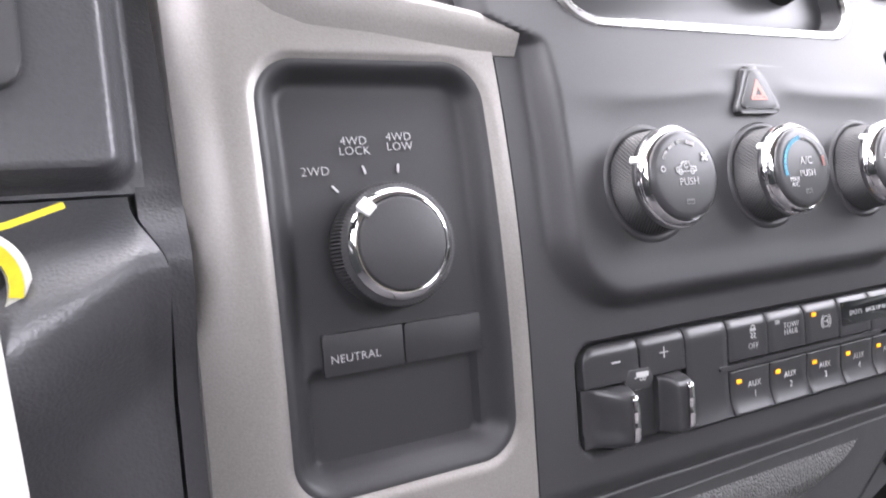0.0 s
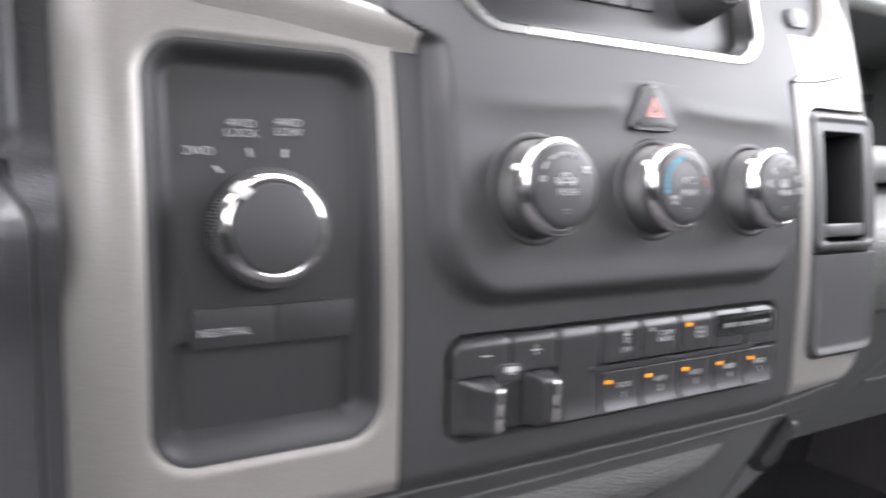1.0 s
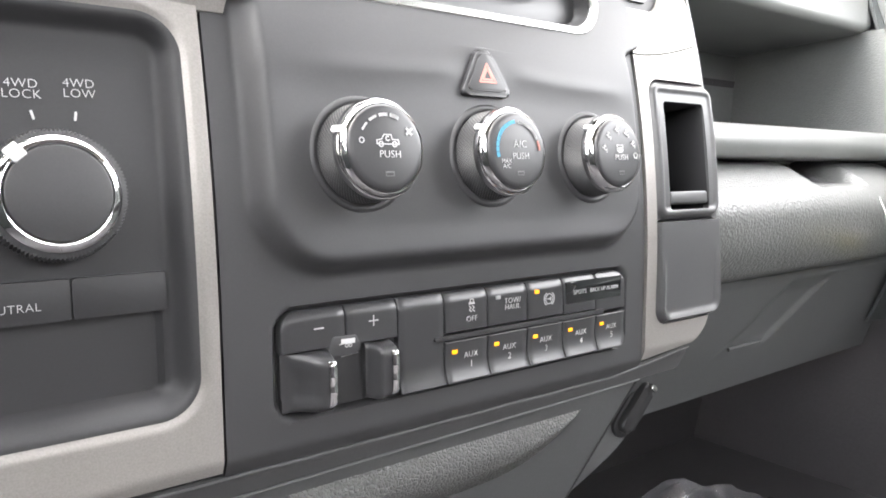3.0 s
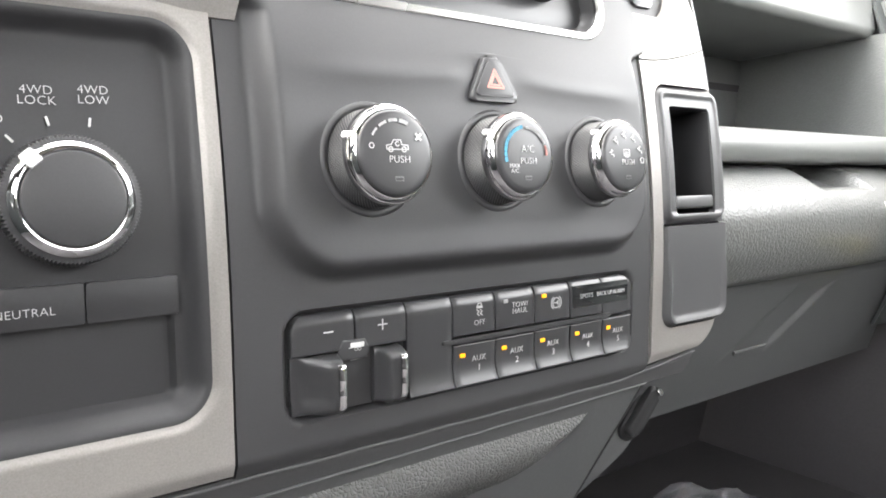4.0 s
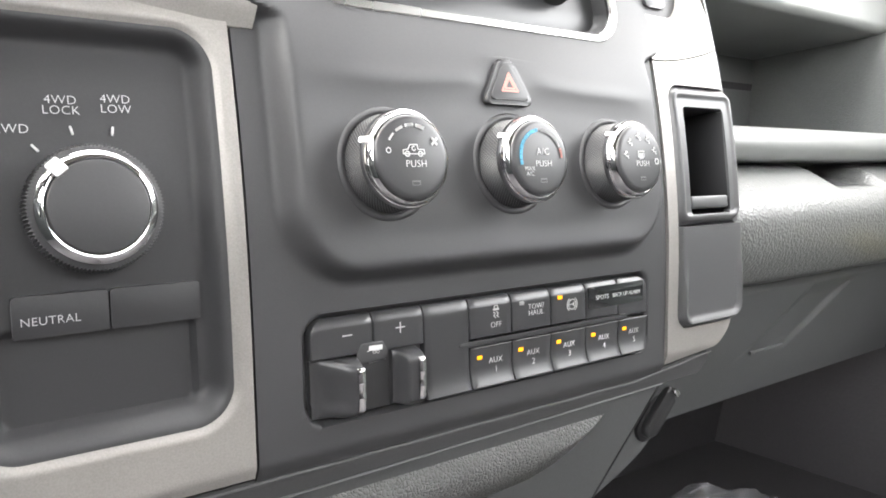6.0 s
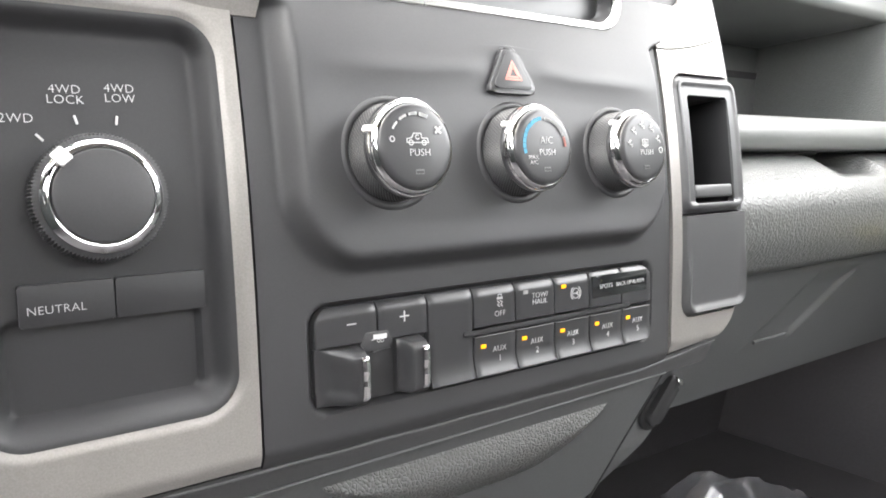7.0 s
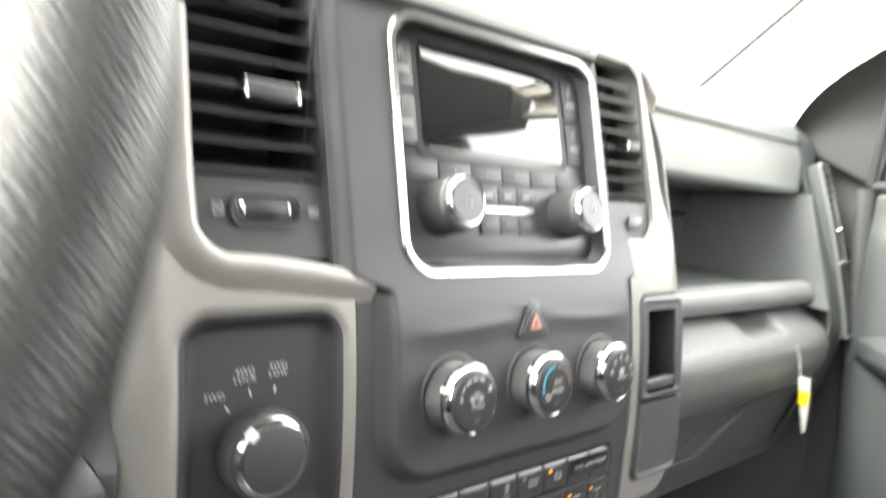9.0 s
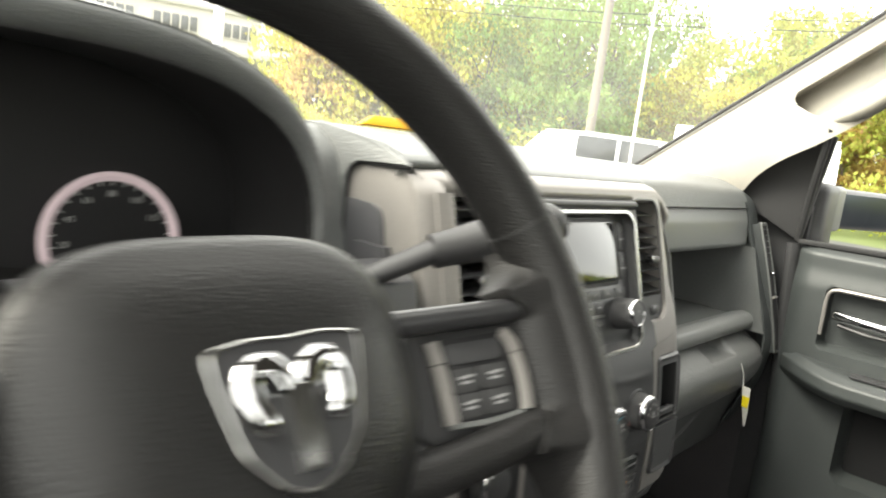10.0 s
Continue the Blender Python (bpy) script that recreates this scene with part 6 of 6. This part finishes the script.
tagged(bpy.data.objects["road"], "worn grey asphalt parking lot", "road", "", "structure")


def bearing(az, far):
    a = radians(az)
    return -0.76 + far * math.sin(a), -0.36 + far * math.cos(a)


def leaf_material(name, colour):
    """Thin leaves that let light through."""
    mt = material(name, colour, 0.6, vary=0.25, grain_size=0.3, island=0.03, spec=0.2)
    n, l = mt.node_tree.nodes, mt.node_tree.links
    b, mix, tr = n["Principled BSDF"], n.new("ShaderNodeMixShader"), n.new("ShaderNodeBsdfTranslucent")
    l.new(b.inputs["Base Color"].links[0].from_socket, tr.inputs["Color"])
    mix.inputs[0].default_value = 0.5
    l.new(b.outputs[0], mix.inputs[1])
    l.new(tr.outputs[0], mix.inputs[2])
    l.new(mix.outputs[0], n["Material Output"].inputs["Surface"])
    return mt


LEAFMATS = [leaf_material(n, c) for n, c in (("yellow_leaves", (0.50, 0.46, 0.09)), ("green_leaves", (0.22, 0.30, 0.09)), ("olive_leaves", (0.39, 0.41, 0.09)), ("orange_leaves", (0.52, 0.38, 0.14)))]
BARK = material("grey_bark", (0.12, 0.10, 0.08), 0.9, grain=0.6, grain_size=0.03, vary=0.3)


def leaves(clumps, per, size, rng):
    """Leaf blades scattered about clump centres."""
    vs, fs = [], []
    for (cx, cy, cz, r) in clumps:
        for _ in range(per):
            d = Vector((rng.gauss(0, 1), rng.gauss(0, 1), rng.gauss(0, 0.8)))
            p = Vector((cx, cy, cz)) + d * r * 0.5
            a = Euler((rng.uniform(0, 6.3), rng.uniform(0, 6.3), rng.uniform(0, 6.3))).to_matrix()
            s = size * rng.uniform(0.6, 1.4)
            k = len(vs)
            vs += [p + a @ Vector(q) * s for q in ((-0.5, 0, 0), (0, -0.28, 0.06), (0.5, 0, 0), (0, 0.28, 0.06))]
            fs.append((k, k + 1, k + 2, k + 3))
    me = bpy.data.meshes.new("crown")
    me.from_pydata(vs, [], fs)
    return me


def tree(name, label, mat, h, spread, seed, m, dense=1.0):
    rng = random.Random(seed)
    t = thing(name, m, label, "tree", "trees along the lot")
    bm = sweep([Vector((rng.uniform(-0.1, 0.1) * i, rng.uniform(-0.1, 0.1) * i, h * 0.8 * i / 6)) for i in range(7)], lambda u: oval(0.16 * (1 - 0.8 * u), 0.16 * (1 - 0.8 * u), 7))
    part("trunk", bm, BARK, t, "", m)
    clumps = []
    for k in range(26):
        u = rng.uniform(0.12, 1.0)
        a, r = rng.uniform(0, 6.3), spread * rng.uniform(0.2, 1.0) * (1.15 - 0.75 * abs(u - 0.45))
        c = Vector((r * math.cos(a), r * math.sin(a), h * u))
        clumps.append((*c, rng.uniform(0.6, 1.15) * spread * 0.36))
        if k < 9:
            b = Vector((0, 0, h * u * 0.7))
            part("limb", sweep([b, b.lerp(c, 0.55) + Vector((0, 0, 0.15)), c], lambda v: oval(0.05 * (1 - 0.8 * v), 0.05 * (1 - 0.8 * v), 5)), BARK, t, "", m)
    mesh_part("crown", leaves(clumps, int(230 * dense), 0.26, rng), mat, t, "", m, 0)
    return t


KINDS = [
    tree("tree", "yellowing roadside tree in early autumn", LEAFMATS[0], 7.5, 2.9, 1, AT((*bearing(46, 33), 0))),
    tree("tree", "tall tree with dense green leaves", LEAFMATS[1], 10.5, 3.4, 2, AT((*bearing(39.5, 42), 0))),
    tree("tree", "olive green tree with a thin crown", LEAFMATS[2], 8.5, 2.8, 3, AT((*bearing(54, 36), 0)), 0.7),
    tree("tree", "small tree turning orange and brown", LEAFMATS[3], 6.0, 2.2, 4, AT((*bearing(41, 34), 0))),
]
rng = random.Random(7)
for i in range(84):
    az = 36 + i * 1.35 + rng.uniform(-1, 1)
    far = rng.uniform(30, 50)
    kind = KINDS[rng.choice((0, 0, 0, 2, 2, 2, 1, 1, 3))]
    low = 0.92 if 61 < az < 76 else (0.55 if az > 86 else 1.0)
    s = rng.uniform(0.75, 1.1) * low * (0.72 + 0.28 * far / 40)
    t = copy_thing(kind, Matrix.Translation((*bearing(az, far), -0.3)) @ Matrix.Rotation(rng.uniform(0, 6.3), 4, "Z") @ Matrix.Scale(s, 4))
for az, far, s in ((72.0, 37, 1.12), (66.5, 40, 1.02), (75.5, 34, 0.98)):
    copy_thing(KINDS[2], Matrix.Translation((*bearing(az, far), -0.3)) @ Matrix.Rotation(az, 4, "Z") @ Matrix.Scale(s, 4))
brush = []
for i in range(420):
    az, far = rng.uniform(33, 150), rng.uniform(25, 32)
    x, y = bearing(az, far)
    brush.append((x, y, rng.uniform(0.3, 1.6), rng.uniform(0.7, 1.4)))
tagged(mesh_part("undergrowth", leaves(brush, 60, 0.24, rng), LEAFMATS[2], None, "", Matrix(), 0), "olive and yellow brush along the verge", "bushes", "", "stuff")
woods = []
for i in range(420):
    az, far = rng.uniform(34, 150), rng.uniform(50, 58)
    x, y = bearing(az, far)
    top = 9.5 if az < 62 else (5.5 if az < 80 else 6.5)
    woods.append((x, y, rng.uniform(0.5, top), rng.uniform(1.5, 2.6)))
tagged(mesh_part("far_woods", leaves(woods, 90, 0.5, rng), LEAFMATS[2], None, "", Matrix(), 0), "hazy olive woods behind the nearer trees", "woods", "", "stuff")
hedge = []
for i in range(150):
    az, far = rng.uniform(10, 41), rng.uniform(22, 27)
    x, y = bearing(az, far)
    hedge.append((x, y, rng.uniform(0.2, 1.3), rng.uniform(0.7, 1.2)))
tagged(mesh_part("roadside_brush", leaves(hedge, 60, 0.22, rng), LEAFMATS[0], None, "", Matrix(), 0), "yellow-green brush beside the road", "bushes", "", "stuff")

WOODPOLE = material("weathered_wood_pole", (0.17, 0.15, 0.13), 0.85, grain=0.5, grain_size=0.02)
px, py = bearing(58.9, 26)
POLE = thing("utility_pole", AT((px, py, 0)), "grey weathered wooden utility pole", "utility pole")
part("post", lathe([(0.17, 0), (0.16, 4), (0.13, 10)], 14), WOODPOLE, POLE, "", AT((px, py, 0)))
ANT = thing("radio_antenna", AT((1.055, 0.605, 1.41)), "thin pale radio antenna on the front wing", "antenna")
part("foot", lathe([(0.020, 0), (0.018, 0.010), (0.008, 0.022), (0.004, 0.026)], 16), RUBBER, ANT, "black rubber foot", AT((1.055, 0.605, 1.41)))
part("mast", lathe([(0.0042, 0.02), (0.0036, 0.5), (0.0028, 0.95)], 8), WHITEPAINT, ANT, "pale mast", AT((1.055, 0.605, 1.41)))
WIRES = thing("power_line", AT((px, py, 6.0)), "black overhead power lines", "cable")
for dz in (0.0, 0.35):
    a, b, c = Vector((*bearing(20, 33), 6.35 + dz)), Vector((px, py, 6.05 + dz)), Vector((*bearing(100, 40), 9.2 + dz))
    part("cable", sweep([a.lerp(b, i / 8) - Vector((0, 0, 0.25 * math.sin(math.pi * i / 8))) for i in range(9)], oval(0.018, 0.018, 5)), RUBBER, WIRES)
    part("cable", sweep([b.lerp(c, i / 8) - Vector((0, 0, 0.35 * math.sin(math.pi * i / 8))) for i in range(9)], oval(0.018, 0.018, 5)), RUBBER, WIRES)

CONCRETE = material("pale_concrete", (0.42, 0.40, 0.37), 0.85, grain=0.3, grain_size=0.05, vary=0.12)
PANE = material("dark_window_pane", (0.05, 0.055, 0.06), 0.1, vary=0.2)
bx, by = bearing(26, 62)
BLD = thing("office_building", Matrix.Translation((bx, by, 0)) @ Matrix.Rotation(radians(-26 + 8), 4, "Z"), "pale concrete office building with rows of dark windows", "building")
BQ = Matrix.Translation((bx, by, 0)) @ Matrix.Rotation(radians(-26 + 8), 4, "Z")
part("wall", block(25, 10, 9.0, 0.05, (-2.0, 5, 4.5)), CONCRETE, BLD, "", BQ)
part("roof", block(25.6, 10.6, 0.5, 0.05, (-2.0, 5, 9.2)), CONCRETE, BLD, "", BQ)
part("canopy", block(25.2, 1.0, 0.5, 0.05, (-2.0, -0.3, 5.9)), CONCRETE, BLD, "", BQ)
for k in range(5):
    x = -13.2 + 4.7 * k
    w = part("window", block(3.5, 0.16, 1.35, 0.02, (x, -0.04, 7.65)), CONCRETE, BLD, "", BQ)
    for q in range(5):
        part("pane", block(0.54, 0.05, 1.10, 0.01, (x - 1.36 + 0.68 * q, -0.13, 7.65)), PANE, w, "", BQ)
lx, ly = bearing(29.8, 13)
LAMP = thing("lot_lamp_post", AT((lx, ly, 0)), "grey steel lamp post", "lamp post")
part("post", lathe([(0.14, 0), (0.13, 0.5), (0.09, 0.55), (0.08, 7.5)], 12), material("galvanised_steel", (0.45, 0.46, 0.47), 0.5, 0.6), LAMP, "", AT((lx, ly, 0)))
sx_, sy_ = bearing(34.5, 46)
SIGN = thing("roadside_sign", AT((sx_, sy_, 0)), "white roadside sign board with dark bars of writing", "sign")
SQ = Matrix.Translation((sx_, sy_, 0)) @ Matrix.Rotation(radians(-34), 4, "Z")
part("board", block(2.6, 0.25, 2.2, 0.04, (0, 0, 6.0)), WHITEPAINT, SIGN, "white board", SQ)
part("post", block(0.4, 0.2, 5, 0.02, (0, 0, 2.5)), CONCRETE, SIGN, "", SQ)
for z, w in ((6.6, 2.2), (6.0, 2.0), (5.4, 1.6)):
    part("caption_bar", block(w, 0.05, 0.22, 0.005, (0, -0.14, z)), RUBBER, SIGN, "", SQ)


def vehicle(name, m, label, length, height, mat, nose=0.9):
    """A parked van or car: body with sloped ends, windows, wheels with rims, lights."""
    v = thing(name, m, label, "car", "parked cars")
    w, hb = 1.85, height * 0.58
    side = [(-length / 2, 0.35), (length / 2, 0.35), (length / 2 + 0.02, hb * 0.8), (length / 2 - 0.15, hb), (length / 2 - nose, hb * 1.06), (length / 2 - nose - 0.75, height), (-length / 2 + 0.35, height), (-length / 2 + 0.02, hb)]
    body = Matrix(((1, 0, 0, 0), (0, 0, -1, w / 2), (0, 1, 0, 0), (0, 0, 0, 1)))
    bm = prism(fillet(side + side[:1], 0.12, 3)[:-1], 0, w, 0.06, 2)
    b = part("body", bm, mat, v, "", m @ body)
    for s in (-1, 1):
        y = s * (w / 2 + 0.004)
        x0, x1 = -length / 2 + 0.45, length / 2 - nose - 0.55
        n = 3
        for k in range(n):
            xa, xb = x0 + (x1 - x0) * k / n + 0.05, x0 + (x1 - x0) * (k + 1) / n - 0.05
            part("side_window", block(xb - xa, 0.02, height - hb - 0.16, 0.008, ((xa + xb) / 2, y, (height + hb) / 2 - 0.01)), PANE, v, "", m)
        for x in (-length / 2 + 0.85, length / 2 - 0.85):
            wq = m @ Matrix.Translation((x, s * (w / 2 - 0.09), 0.36)) @ Matrix.Rotation(radians(-90 * s), 4, "X")
            t = part("wheel", lathe([(0.30, -0.1), (0.36, -0.08), (0.36, 0.08), (0.30, 0.1)], 24), RUBBER, v, "black tyre", wq)
            part("rim", lathe([(0.24, 0.09), (0.22, 0.11), (0.05, 0.10)], 20), SATIN, t, "", wq)
        part("tail_light", block(0.05, 0.16, 0.34, 0.01, (-length / 2 - 0.005, s * 0.78, hb * 0.85)), REDP, v, "red tail light", m)
        part("mirror", block(0.10, 0.20, 0.16, 0.03, (length / 2 - nose - 0.5, s * (w / 2 + 0.10), hb + 0.12)), RUBBER, v, "", m)
    part("rear_window", block(0.03, w * 0.74, height - hb - 0.22, 0.01, (-length / 2 + 0.165, 0, (height + hb) / 2)), PANE, v, "", m @ AT((0, 0, 0)))
    part("windscreen", sheet(lambda a, c: (length / 2 - nose - 0.05 - 0.66 * c + 0.02, (-0.5 + a) * w * 0.82, hb * 1.06 + 0.04 + (height - hb * 1.06 - 0.10) * c), 2, 2, (0.01, 0, 0.01)), PANE, v, "", m)
    return v


vx, vy = bearing(59.5, 16)
vehicle("parked_van", Matrix.Translation((vx, vy, -0.05)) @ Matrix.Rotation(radians(150), 4, "Z"), "white parked van with dark windows", 4.9, 2.08, WHITEPAINT)
cx_, cy_ = bearing(70.8, 11.5)
vehicle("parked_truck", Matrix.Translation((cx_, cy_, 0.0)) @ Matrix.Rotation(radians(19), 4, "Z"), "white parked utility vehicle beside the cab", 4.8, 2.10, WHITEPAINT)
rx_, ry_ = bearing(47.0, 20)
vehicle("parked_car", Matrix.Translation((rx_, ry_, 0)) @ Matrix.Rotation(radians(100), 4, "Z"), "dark red parked saloon car", 4.5, 1.45, material("red_car_paint", (0.30, 0.02, 0.02), 0.3, coat=0.5))
